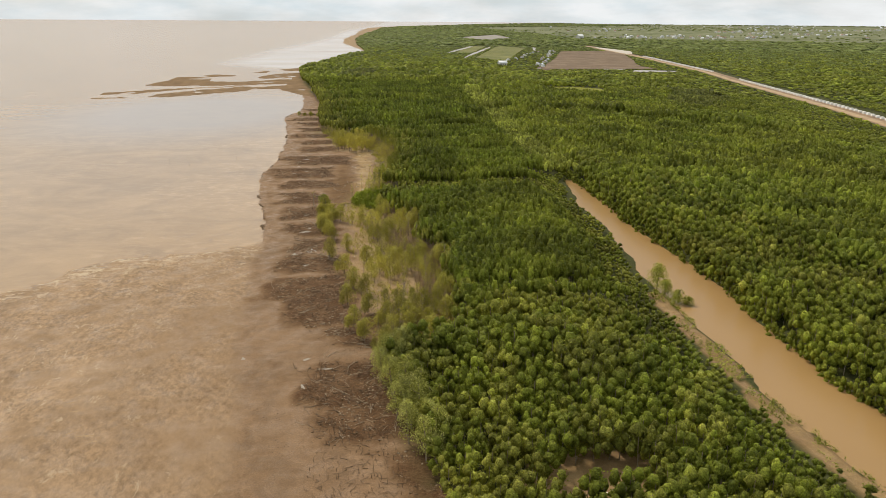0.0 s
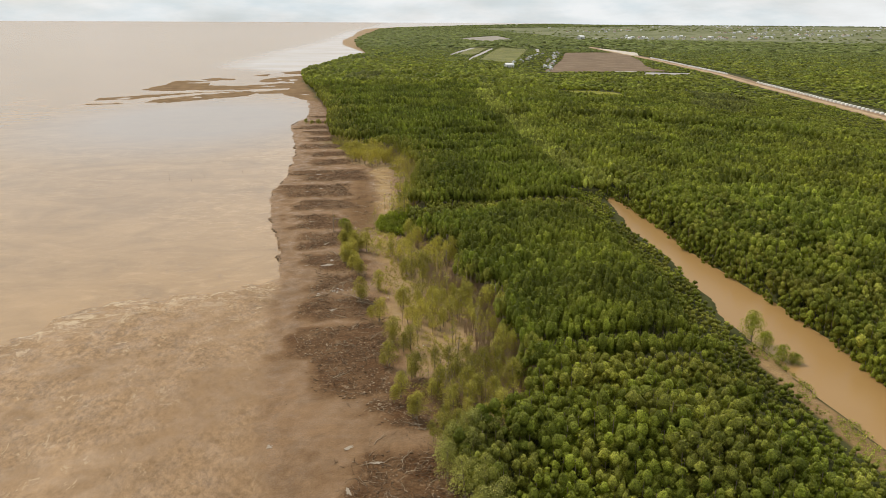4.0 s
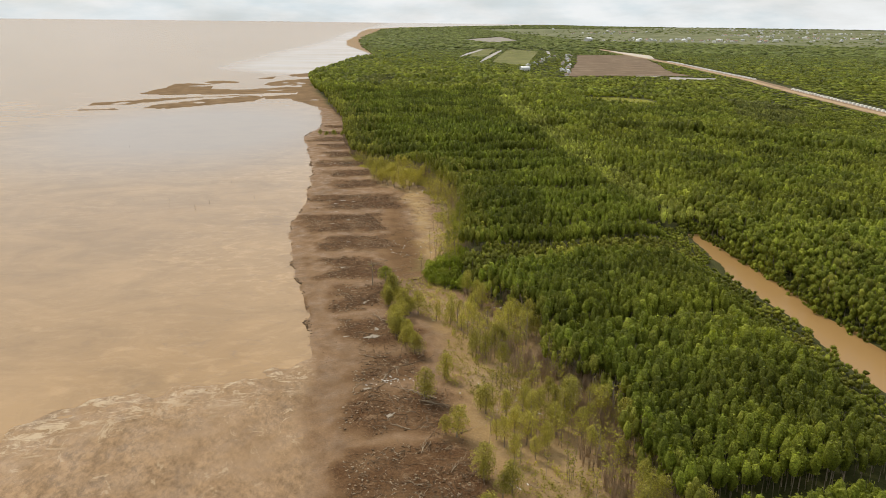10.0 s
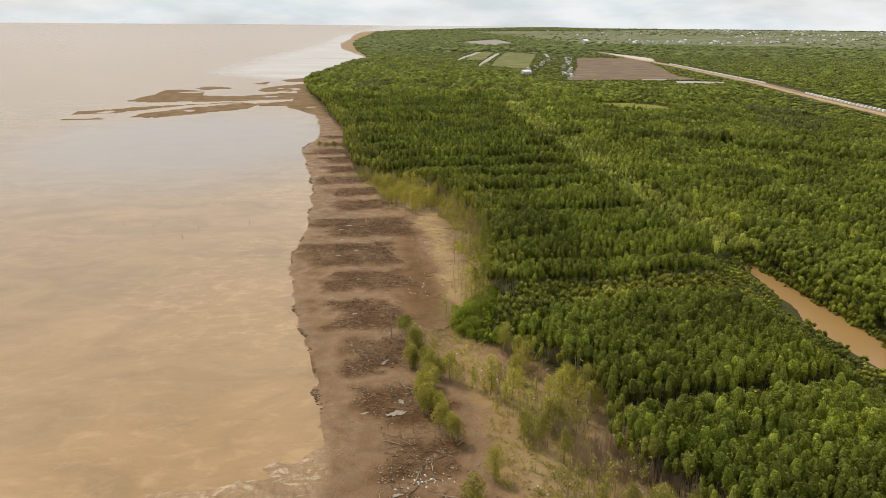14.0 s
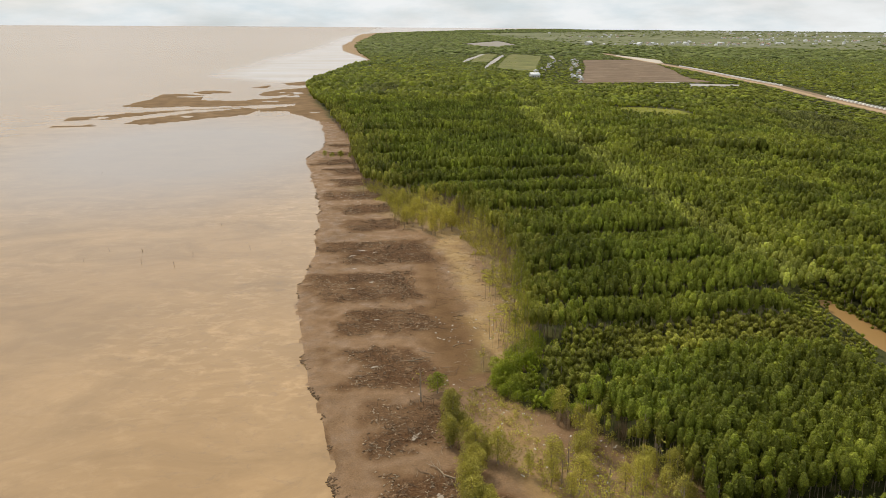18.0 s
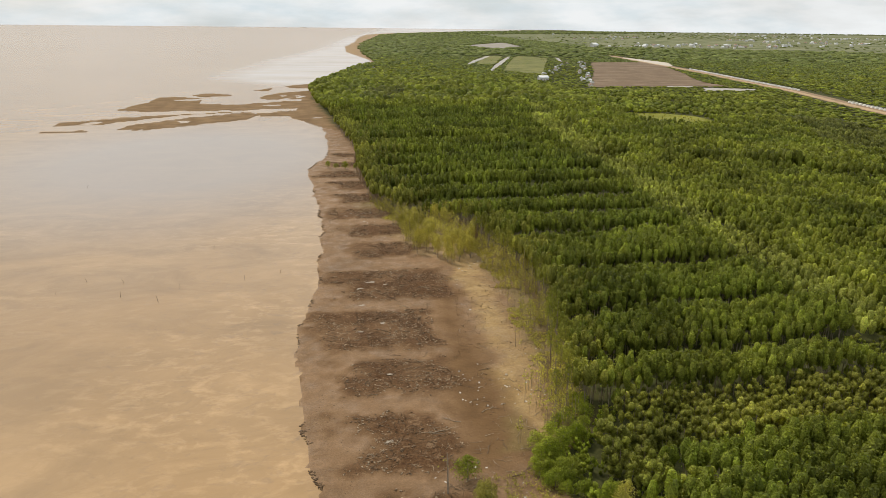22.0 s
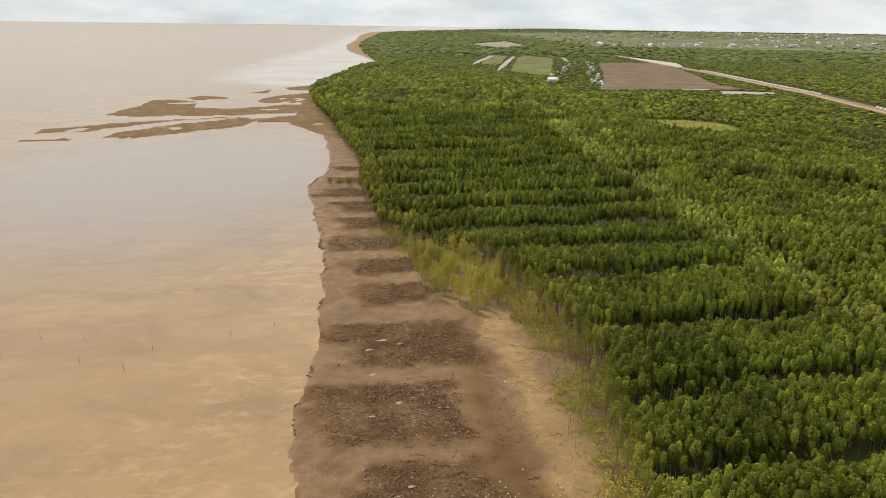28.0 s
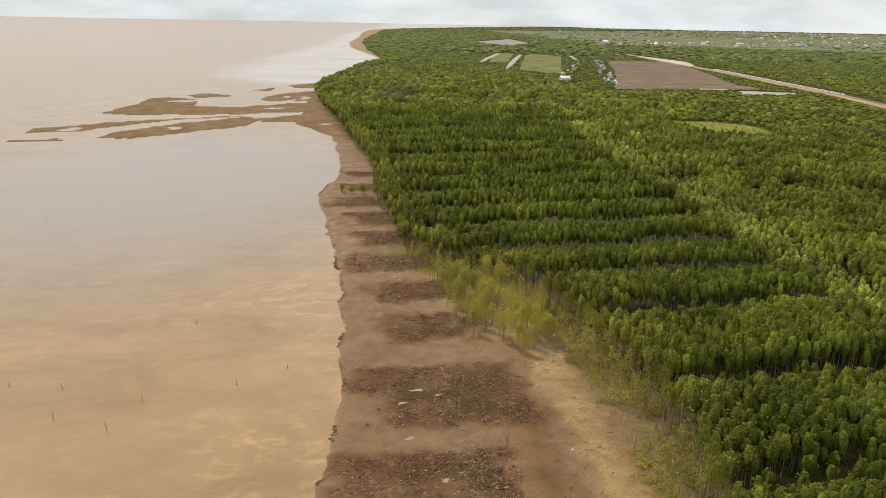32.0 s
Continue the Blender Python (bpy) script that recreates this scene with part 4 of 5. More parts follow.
# ---- single trees ----
def tree_template(name, label, seed, tall, wide, leaf_mat, count, leaf, open_, low=0.45, group="", lobes=9, bare=False):
    root = tagged(new(name), label, "tree", group)
    v, f = trunk(seed, tall * 0.92, 0.055 + tall * 0.006, tall * 0.06, 6)
    part("trunk", mesh_of("trunk", v, f, [BARK], smooth=True), root)
    for v, f in limbs(seed, tall * low * 0.8, tall * 0.85, 0.06, 3 if not bare else 7, wide * 0.36):
        part("limb", mesh_of("limb", v, f, [BARK], smooth=True), root)
    v, f = crown(seed, wide, tall * (1 - low), tall * low, count, leaf, lobes, open_)
    part("crown", mesh_of("crown", v, f, [leaf_mat]), root)
    return kit(root)


def plant(templates, x, y, low=0.8, high=1.2):
    k = random.uniform(low, high)
    t = random.choice(templates)
    m = pose(x, y, level(x, y) - 0.05, random.uniform(-3, 3), random.uniform(-3, 3), random.uniform(0, 360))
    ob = clone(t, m)
    ob.scale = (k * random.uniform(0.85, 1.15), k * random.uniform(0.85, 1.15), k)
    return ob


SPARSE = [tree_template("mangrove_tree", "slender olive-yellow mangrove thinning out on bare mud", 60 + i, 5.0, 2.7, LEAF_SPARSE, 1900, 0.072, 0.13, 0.14, "thinning shore trees", 14) for i in range(6)]
EDGE = [tree_template("mangrove_tree", "tall thin mangrove with a bare stem at the stand's edge", 70 + i, 6.6, 1.7, LEAF_EDGE, 1500, 0.06, 0.14, 0.45, "trees at the stand's edge") for i in range(4)]
PALE = [tree_template("mangrove_tree", "pale leafy mangrove at the mud's edge", 80 + i, 5.4, 3.2, LEAF_PALE, 2200, 0.075, 0.10, 0.12, "pale trees by the mud") for i in range(3)]
BARE = [tree_template("bare_tree", "leafless grey mangrove standing dead", 90 + i, 5.5, 1.8, LEAF_SPARSE, 10, 0.16, 0.3, 0.40, "dead standing trees", bare=True) for i in range(3)]
HEDGE = [tree_template("mangrove_tree", "leafy olive mangrove standing alone on dark mud", 110 + i, 4.4, 3.0, LEAF_SPARSE, 2000, 0.078, 0.10, 0.05, "lone trees on the mud", 13) for i in range(4)]
BUSH = [tree_template("mangrove_bush", "bright green low mangrove bush", 100 + i, 2.9, 3.0, LEAF_BELT, 1800, 0.075, 0.07, 0.05, "low bushes") for i in range(3)]

def sprinkle(x, y, ok, kinds, low=0.8, high=1.2):
    for a, b in zip(x[ok], y[ok]):
        plant(kinds, float(a), float(b), low, high)


x, y = grid(19, 46, 97, 184, 2.3)
sprinkle(x, y, (soft(THIN_EAST, x, y, 6.0) > np.random.uniform(0.2, 0.7, len(x))) & (rough(x, y, 9, 101) > np.where(y < 112, -0.4, 0.08)), SPARSE * 3 + BARE, 0.55, 1.1)
x, y = grid(26, 50, 274, 326, 2.7)
sprinkle(x, y, (soft(THIN_NORTH, x, y, 5.0) > np.random.uniform(0.2, 0.8, len(x))) & (rough(x, y, 8, 103) > -0.25), SPARSE, 0.7, 1.1)
for a, b in ((19, 191), (17.5, 168), (18.5, 165), (21, 156), (17, 150), (17, 173), (18, 122), (18, 112), (16.5, 198), (18, 186), (20, 183), (22, 181), (18, 178), (17, 176),
             (19, 140), (20, 131), (21, 118), (22, 127), (19, 106), (23, 112), (24, 145)):
    if b == 198:
        plant(BARE, a, b, 0.75, 1.05)
        continue
    plant(HEDGE, a, b, 0.7, 1.05)
    plant(HEDGE, a + random.uniform(-1.2, 1.2), b + random.uniform(-1.6, 1.6), 0.45, 0.8)
for i in range(17):
    plant(HEDGE, 18.6 + random.uniform(-1.1, 1.1), 171.5 + i * 1.5 + random.uniform(-0.5, 0.5), 0.5, 0.95)
x, y = grid(25, 52, 214, 322, 2.3)
d = at(FOREST, y) - x
sprinkle(x, y, (d > -0.5) & (d < 2.2) & (y < 318), EDGE + EDGE + BARE[:1] + SPARSE[:1], 0.85, 1.1)
x, y = grid(22, 50, 112, 187, 1.35)
d = at(FOREST, y) - x
ok = (d > -2.5) & (d < 1.8) & (rough(x, y, 7, 167) > -0.25)
stand("edge_trees", "thin yellowing mangroves fringing the planted block", x[ok], y[ok], PLANT[0], LEAF_EDGE, (0.5, 0.95), True)
x, y = grid(24, 42, 326, 520, 1.5)
d = at(FOREST, y) - x
ok = (d > -3) & (d < 2.5) & (rough(x, y, 9, 165) > -0.3)
stand("edge_trees", "yellowing thin mangroves along the stand's shore edge", x[ok], y[ok], PLANT[0], LEAF_EDGE, (0.7, 1.05), True)
x, y = grid(17, 30, 70, 99, 2.1)
d = at(FOREST, y) - x
sprinkle(x, y, (d > -2.4) & (d < 1.2), PALE, 0.75, 1.2)
x, y = grid(26, 46, 112, 190, 4.0)
d = at(FOREST, y) - x
sprinkle(x, y, (d > 0) & (d < 3.5), BARE + SPARSE, 0.8, 1.2)
for a, b in ((31, 206), (33, 208.5), (30.5, 194.5), (32.5, 192), (34, 205), (28.3, 202), (27.5, 197), (28.5, 199.5), (29.5, 202), (27, 200), (30.5, 198), (31.5, 203.5), (29, 205), (19.2, 200), (23, 399), (26, 398), (29.5, 397), (31, 400), (20.5, 402),
             (75.5, 113), (76.8, 112), (74.6, 116.5)):
    plant(BUSH, a, b, 0.6, 1.05)
plant(BUSH, 75.2, 120.5, 1.5, 1.6)
x, y = grid(26, 44, 188, 216, 2.2)
d = x - at(FOREST, y)
sprinkle(x, y, (d > -0.5) & (d < 3.5), BUSH, 0.55, 0.9)
clear(SPARSE + EDGE + PALE + BARE + HEDGE + BUSH)


# ---- dead wood on the mud ----
def sapling(seed):
    r = np.random.RandomState(seed)
    tall = r.uniform(2.2, 4.2)
    stem = tube([(0, 0, -0.1), (r.uniform(-.1, .1), r.uniform(-.1, .1), tall * 0.5), (r.uniform(-.3, .3), r.uniform(-.3, .3), tall)], [0.035, 0.025, 0.01], 3)
    return stem, crown(seed, 1.1, tall * 0.65, tall * 0.35, 34, 0.10, 5, 0.25)


def saplings(x, y, label):
    places = np.stack([x, y, height(x, y)], 1)
    turns, k = np.random.uniform(0, 6.283, len(x)), np.random.uniform(0.7, 1.25, (len(x), 1)).repeat(2, 1)
    kinds = [sapling(200 + i) for i in range(6)]
    vs, fs, which, base = [], [], [], 0
    for j in (0, 1):
        state = np.random.get_state()
        v, f = scatter([q[j] for q in kinds], places, turns, k)
        if j == 0:
            np.random.set_state(state)
        vs.append(v), fs.append(f + base), which.append(np.full(len(f), j))
        base += len(v)
    tagged(new("mangrove_saplings", mesh_of("mangrove_saplings", np.concatenate(vs), np.concatenate(fs), [PALEWOOD, LEAF_SPARSE], np.concatenate(which))), label, "saplings", kind="stuff")


def brush(seed):
    """A dry multi-stemmed shrub, bare but for fine twigs."""
    r = np.random.RandomState(seed)
    out = []
    for i in range(5):
        w, g, h = r.uniform(0, 6.283), r.uniform(0.1, 0.5), r.uniform(1.4, 3.4)
        mid = (math.cos(w) * g * 0.4, math.sin(w) * g * 0.4, h * 0.5)
        top = (math.cos(w) * g, math.sin(w) * g, h)
        out.append(tube([(0.12 * math.cos(w), 0.12 * math.sin(w), -0.1), mid, top], [0.028, 0.02, 0.007], 3))
        for k in range(3):
            v = r.uniform(0, 6.283)
            out.append(tube([mid, (mid[0] + 0.35 * math.cos(v), mid[1] + 0.35 * math.sin(v), mid[2] + r.uniform(0.4, 0.9))], [0.014, 0.005], 3))
    return join(out)


DRYWOOD = plain_material("dry_brown_brushwood", (0.27, 0.18, 0.105), (0.45, 0.33, 0.21), 0.6)
x, y = np.random.uniform(22, 46, 5200), np.random.uniform(106, 190, 5200)
d = at(FOREST, y) - x
ok = (d > -1.5) & (d < 7) & (rough(x, y, 7, 197) > 0.08)
z = height(x[ok], y[ok])
v, f = scatter([brush(400 + i) for i in range(7)], np.stack([x[ok], y[ok], z], 1), np.random.uniform(0, 6.283, int(ok.sum())), np.random.uniform(0.6, 1.2, (int(ok.sum()), 1)).repeat(2, 1))
tagged(new("dry_brushwood", mesh_of("dry_brushwood", v, f, [DRYWOOD])), "bare brown brushwood fringing the planted block", "brushwood", kind="stuff")
x, y = np.random.uniform(28, 54, 4200), np.random.uniform(206, 420, 4200)
d = at(FOREST, y) - x
ok = (d > -1.5) & (d < 3) & (rough(x, y, 8, 199) > 0.0)
z = height(x[ok], y[ok])
v, f = scatter([brush(420 + i) for i in range(7)], np.stack([x[ok], y[ok], z], 1), np.random.uniform(0, 6.283, int(ok.sum())), np.random.uniform(0.6, 1.2, (int(ok.sum()), 1)).repeat(2, 1))
tagged(new("dry_brushwood", mesh_of("dry_brushwood", v, f, [DRYWOOD])), "bare grey-brown stems along the stand's shore edge", "brushwood", kind="stuff")
x, y = np.random.uniform(22, 48, 2400), np.random.uniform(106, 182, 2400)
ok = (soft(THIN_EAST, x, y, 7.0) > np.random.uniform(0.2, 0.8, len(x))) & (rough(x, y, 6, 151) > 0.1)
saplings(x[ok], y[ok], "thin olive mangrove saplings on drying mud")
x, y = np.random.uniform(26, 52, 3600), np.random.uniform(206, 335, 3600)
ok = (inside(THIN_NORTH, x, y) & (rough(x, y, 7, 153) > 0.0)) | ((at(FOREST, y) - x > -1) & (at(FOREST, y) - x < np.random.uniform(1.5, 8, len(x))) & (rough(x, y, 7, 155) > -0.2))
saplings(x[ok], y[ok], "thin yellow saplings along the stand's edge")


def strew(name, label, category, templates, x, y, mat, low, high, sink=0.0):
    places = np.stack([x, y, height(x, y) - sink], 1)
    k = np.random.uniform(low, high, (len(x), 1)).repeat(2, 1)
    v, f = scatter(templates, places, np.random.uniform(0, 6.283, len(x)), k)
    return tagged(new(name, mesh_of(name, v, f, [mat])), label, category, kind="stuff")


def twig(seed, upright):
    r = np.random.RandomState(seed)
    if upright:
        return tube([(0, 0, -0.1), (r.uniform(-.1, .1), r.uniform(-.1, .1), 0.35), (r.uniform(-.25, .25), r.uniform(-.25, .25), 0.8)], [0.05, 0.04, 0.015], 3)
    g = r.uniform(0.5, 1.1)
    return tube([(-g, 0, 0.04), (0, r.uniform(-.25, .25), 0.12 + 0.1 * r.rand()), (g, r.uniform(-.2, .2), 0.1 + 0.3 * r.rand())], [0.05, 0.045, 0.02], 3)


def tuft(seed):
    return crown(seed, 0.9, 0.6, -0.1, 16, 0.085, 3, 0.35)


x, y = np.random.uniform(28, 52, 15000), np.random.uniform(206, 345, 15000)
ok = (at(FOREST, y) - x > -1) & (at(FOREST, y) - x < 9) & (rough(x, y, 8, 157) + (x - at(FOREST, y) + 4) * 0.07 > -0.2) & (soft(SAND, x, y, 3.0) < 0.5)
strew("low_scrub", "low olive scrub on sandy mud", "scrub", [tuft(300 + i) for i in range(6)], x[ok], y[ok], LEAF_SPARSE, 0.5, 1.3)
x, y = np.random.uniform(20, 46, 5500), np.random.uniform(100, 200, 5500)
ok = (at(FOREST, y) - x > -1) & (at(FOREST, y) - x < 16) & (rough(x, y, 8, 159) > -0.08)
strew("low_scrub", "low olive scrub below thinning trees", "scrub", [tuft(310 + i) for i in range(6)], x[ok], y[ok], LEAF_SPARSE, 0.5, 1.3)


y = np.random.uniform(40, 122, 900)
x = at(RIVER_L, y) - np.random.uniform(-0.2, 3.4, 900) ** 1.0
ok = rough(x, y, 4, 171) > -0.05
strew("bank_grass", "pale green grass tufts along the river bank", "grass", [tuft(320 + i) for i in range(6)], x[ok], y[ok], LEAF_LIGHT, 0.5, 1.3)
x, y = np.random.uniform(8, 22, 4000), np.random.uniform(64, 200, 4000)
ok = (rough(x, y, 6, 173) > 0.12) & (x > at(SHORE, y) + 7)
strew("dead_roots", "tangled dead roots and stubs on wet mud", "roots", [twig(80 + i, i % 2 == 0) for i in range(8)], x[ok], y[ok], DEADWOOD, 0.25, 0.75)


def driftwood(seed, long_, thick, twigs, mat):
    r = np.random.RandomState(seed)
    root = tagged(new("driftwood_log"), "fallen dead mangrove with broken limbs on the mud", "driftwood", "dead wood on the mud")
    bend = r.uniform(-0.5, 0.5, 3)
    pts = [(-long_ / 2, 0, thick), (-long_ / 6, bend[0], thick * 1.2), (long_ / 6, bend[1], thick * 1.5), (long_ / 2, bend[2], thick * 2)]
    v, f = tube(pts, [thick, thick * 0.85, thick * 0.65, thick * 0.25], 6)
    part("stem", mesh_of("stem", v, f, [mat], smooth=True), root)
    for i in range(twigs):
        k = r.uniform(-0.3, 0.5)
        w, g = r.uniform(-1.1, 1.1) + (0 if r.rand() > 0.5 else math.pi), r.uniform(0.5, 1.4) * long_ * 0.22
        p0 = (k * long_, 0, thick * 1.3)
        p1 = (k * long_ + g * 0.6, g * 0.5 * math.sin(w), thick + g * r.uniform(0.0, 0.5))
        p2 = (k * long_ + g * 1.1, g * 1.1 * math.sin(w), thick + g * r.uniform(0.0, 0.8))
        v, f = tube([p0, p1, p2], [thick * 0.5, thick * 0.35, thick * 0.12], 4)
        limb = part("branch", mesh_of("branch", v, f, [mat], smooth=True), root)
        p3 = (p1[0] + g * 0.35, p1[1] - g * 0.4 * math.sin(w), p1[2] + g * 0.3)
        v, f = tube([p1, p3], [thick * 0.28, thick * 0.1], 4)
        part("twig", mesh_of("twig", v, f, [mat], smooth=True), limb)
    return kit(root)


LOGS = [driftwood(i, random.uniform(2.5, 6.0), random.uniform(0.06, 0.13), 3 + i % 4, PALEWOOD if i % 2 == 0 else DEADWOOD) for i in range(8)]
spots = [(13, 158, 60), (18, 162, 20), (18, 149, -30), (14, 190, 110), (15.5, 181, 120), (16, 178, 115), (20, 200, 15), (26, 200.5, 25), (15, 160, 80), (12.5, 156, 40), (16.5, 152, 140)]
for i in range(70):
    spots.append((random.uniform(11, 20.5), random.uniform(82, 200), random.uniform(0, 180)))
for i in range(45):
    spots.append((random.uniform(7, 19) + random.uniform(0, 3), random.choice((random.uniform(78, 100), random.uniform(112, 158))), random.uniform(0, 180)))
for i in range(30):
    spots.append((random.uniform(14, 30), random.uniform(203, 330), random.uniform(0, 180)))
for i in range(14):
    spots.append((random.uniform(22, 33), random.uniform(335, 420), random.uniform(0, 180)))
for i, (a, b, w) in enumerate(spots):
    k = random.uniform(0.7, 1.15) if i < 11 else random.uniform(0.25, 0.6)
    ob = clone(LOGS[i % 8], pose(a, b, level(a, b) + 0.02, 0, 0, w))
    ob.scale = (k, k, k)
clear(LOGS)


def on_beds(count, x0, x1, y0, y1, least=0.5):
    x, y = np.random.uniform(x0, x1, count), np.random.uniform(y0, y1, count)
    ok = (bed_mask(x, y) > least) & (x < at(FOREST, y)) & (rough(x, y, 4, 107) > -0.25)
    return x[ok], y[ok]


x, y = on_beds(17000, 5, 34, 64, 440)
strew("dead_twigs", "brown dead twigs and roots lying on dark mud", "twigs", [twig(i, False) for i in range(8)], x, y, DEADWOOD, 0.2, 0.75)
x, y = on_beds(7000, 8, 34, 64, 440)
strew("bleached_twigs", "bleached grey twigs lying on dark mud", "twigs", [twig(20 + i, False) for i in range(6)], x, y, PALEWOOD, 0.2, 0.75)
x, y = on_beds(13000, 9, 34, 64, 440, 0.8)
strew("dead_stubs", "dead mangrove stubs sticking out of dark mud", "stubs", [twig(40 + i, True) for i in range(6)], x, y, DEADWOOD, 0.3, 0.8)
x, y = np.random.uniform(24, 48, 5200), np.random.uniform(203, 335, 5200)
d = at(FOREST, y) - x
ok = (d > 2) & (d < 17) & (rough(x, y, 5, 221) > -0.05)
strew("dead_stubs", "short dark stubs and roots on the sandy strip", "stubs", [twig(48 + i, i % 2 == 0) for i in range(6)], x[ok], y[ok], DEADWOOD, 0.15, 0.6)
x, y = np.random.uniform(17, 48, 2600), np.random.uniform(108, 330, 2600)
ok = (x < at(FOREST, y) + 1) & (x > at(FOREST, y) - 13) & (rough(x, y, 6, 109) > -0.1)
strew("dead_twigs", "dry fallen twigs below the thinning trees", "twigs", [twig(60 + i, False) for i in range(6)], x[ok], y[ok], PALEWOOD, 0.3, 0.9)


def chip(seed):
    r = np.random.RandomState(seed)
    v = np.array([(a, b, c) for c in (0, 1) for a, b in ((-1, -1), (1, -1), (1, 1), (-1, 1))], float)
    v = (v + r.uniform(-0.35, 0.35, v.shape)) * np.array([0.22, 0.12, 0.10])
    return v, np.array([(0, 3, 2, 1), (4, 5, 6, 7), (0, 1, 5, 4), (1, 2, 6, 5), (2, 3, 7, 6), (3, 0, 4, 7)])


CHIPS = [chip(i) for i in range(6)]
x, y = np.random.uniform(12, 44, 2600), np.random.uniform(108, 335, 2600)
keep = (x < at(FOREST, y) - 0.5) & (x > at(FOREST, y) - 16) & (rough(x, y, 10, 113) > 0.14)
tip = np.random.normal(size=(40, 2)) * (1.5, 0.6) + (14.0, 157)
tip2 = np.random.normal(size=(45, 2)) * (1.8, 0.8) + (41, 61)
x, y = np.concatenate([x[keep], tip[:, 0], tip2[:, 0]]), np.concatenate([y[keep], tip[:, 1], tip2[:, 1]])
strew("litter", "pale washed-up litter scattered along the tide line", "litter", CHIPS, x, y, LITTER, 0.2, 0.75, 0.02)


CLOD = plain_material("dark_mud_clod", (0.065, 0.036, 0.015), (0.15, 0.09, 0.042), 1.2)
y = np.random.uniform(60, 440, 9000)
s = np.random.normal(-0.1, 0.35, 9000)
x = at(SHORE, y) - rough(at(SHORE, y), y, 9, 3) * 1.2 + s
ok = (rough(x * 0.3, y, 3.5, 181) > 0.2) & (y > 168)
strew("mud_clods", "dark mud clods broken off along the waterline", "clods", CHIPS, x[ok], y[ok], CLOD, 0.25, 0.95, 0.05)
x, y = on_beds(16000, 6, 34, 64, 440, 0.3)
strew("mud_clods", "small dark clods over the rough mud", "clods", CHIPS, x, y, CLOD, 0.22, 0.85, 0.03)
x, y = on_beds(26000, 5, 34, 64, 440, 0.35)
ok = rough(x, y, 5, 187) > np.random.uniform(-0.3, 0.35, len(x))
x, y = x[ok], y[ok]
strew("pale_chips", "pale wood chips and shells on dark mud", "debris", CHIPS, x, y, PALEWOOD, 0.18, 0.7, 0.0)
x, y = np.random.uniform(3, 28, 5000), np.random.uniform(60, 330, 5000)
ok = (x > at(SHORE, y) + 1) & (x < at(FOREST, y)) & (rough(x, y, 6, 183) > 0.1)
strew("mud_clods", "scattered clods on smooth wet mud", "clods", CHIPS, x[ok], y[ok], CLOD, 0.15, 0.45, 0.02)


# ---- pools, stakes ----
POOL = water_material("still_pool_water", (0.30, 0.245, 0.18), (0.36, 0.295, 0.225), True)


def pool(x, y, long_, wide, turn):
    r = np.random.RandomState(int(x * 31 + y * 7))
    n = 22
    ring = [(long_ * k * math.cos(2 * math.pi * i / n), wide * k * math.sin(2 * math.pi * i / n), 0.0) for i, k in ((i, r.uniform(0.45, 1.1)) for i in range(n))]
    bm = bmesh.new()
    bm.faces.new([bm.verts.new(p) for p in ring])
    me = bpy.data.meshes.new("puddle")
    bm.to_mesh(me)
    bm.free()
    me.materials.append(POOL)
    ob = tagged(new("puddle", me), "pale shallow puddle on dark mud", "puddle", kind="structure")
    zs = height(np.array([p[0] + x for p in ring]), np.array([p[1] + y for p in ring]))
    ob.matrix_basis = pose(x, y, float(np.max(zs)) + 0.02, 0, 0, turn)


for a in ((13, 173, 1.5, 0.7, 20), (14, 189, 1.3, 0.4, 60), (10, 155, 0.7, 0.35, 0), (9, 174, 0.8, 0.25, 10), (9, 92, 0.9, 0.3, 100), (12.8, 97, 0.9, 0.35, -10), (10, 101, 0.8, 0.35, 30),
          (14.2, 176, 0.5, 0.7, 0), (12, 147, 0.9, 0.4, 40), (15.5, 268, 0.9, 0.4, 10), (18, 271, 1.2, 0.4, 0), (20.5, 269, 0.8, 0.3, 20), (14.8, 259, 0.7, 0.4, 15), (17, 249, 0.7, 0.4, 40),
          (13, 246, 0.6, 0.3, 0), (15, 229, 0.6, 0.35, 0), (12, 210, 0.7, 0.3, 20), (0.9, 103.5, 0.5, 0.5, 0)):
    pool(*a)


def stake(seed, tall):
    r = np.random.RandomState(seed)
    bm_v, bm_f = tube([(0, 0, -1.2), (r.uniform(-.1, .1), 0.05, tall * 0.5), (r.uniform(-.25, .25), r.uniform(-.2, .2), tall)], [0.035, 0.03, 0.02], 6)
    return mesh_of("wooden_stake", bm_v, bm_f, [DEADWOOD], smooth=True)


STAKES = [stake(i, 0.9 + 0.15 * i) for i in range(4)]
for i, (a, b) in enumerate(((-40, 276), (-54, 379), (-28, 272), (-21, 268), (-36, 283), (-29, 281), (-18, 275), (-6, 278), (1, 282), (-13, 302))):
    tagged(new("wooden_stake", STAKES[i % 4]), "thin dark wooden stake standing in shallow water", "stake", "stakes in the shallows").matrix_basis = pose(a, b, -0.1, random.uniform(-8, 8), random.uniform(-8, 8), i * 50)


# ---- road, fields, ponds ----
def along(poly, step):
    """Places and headings every so many metres along a line."""
    out = []
    for a, b in zip(poly[:-1], poly[1:]):
        n = max(1, int(np.linalg.norm(b - a) / step))
        out += [(a + (b - a) * i / n, (b - a) / np.linalg.norm(b - a)) for i in range(n)]
    return out


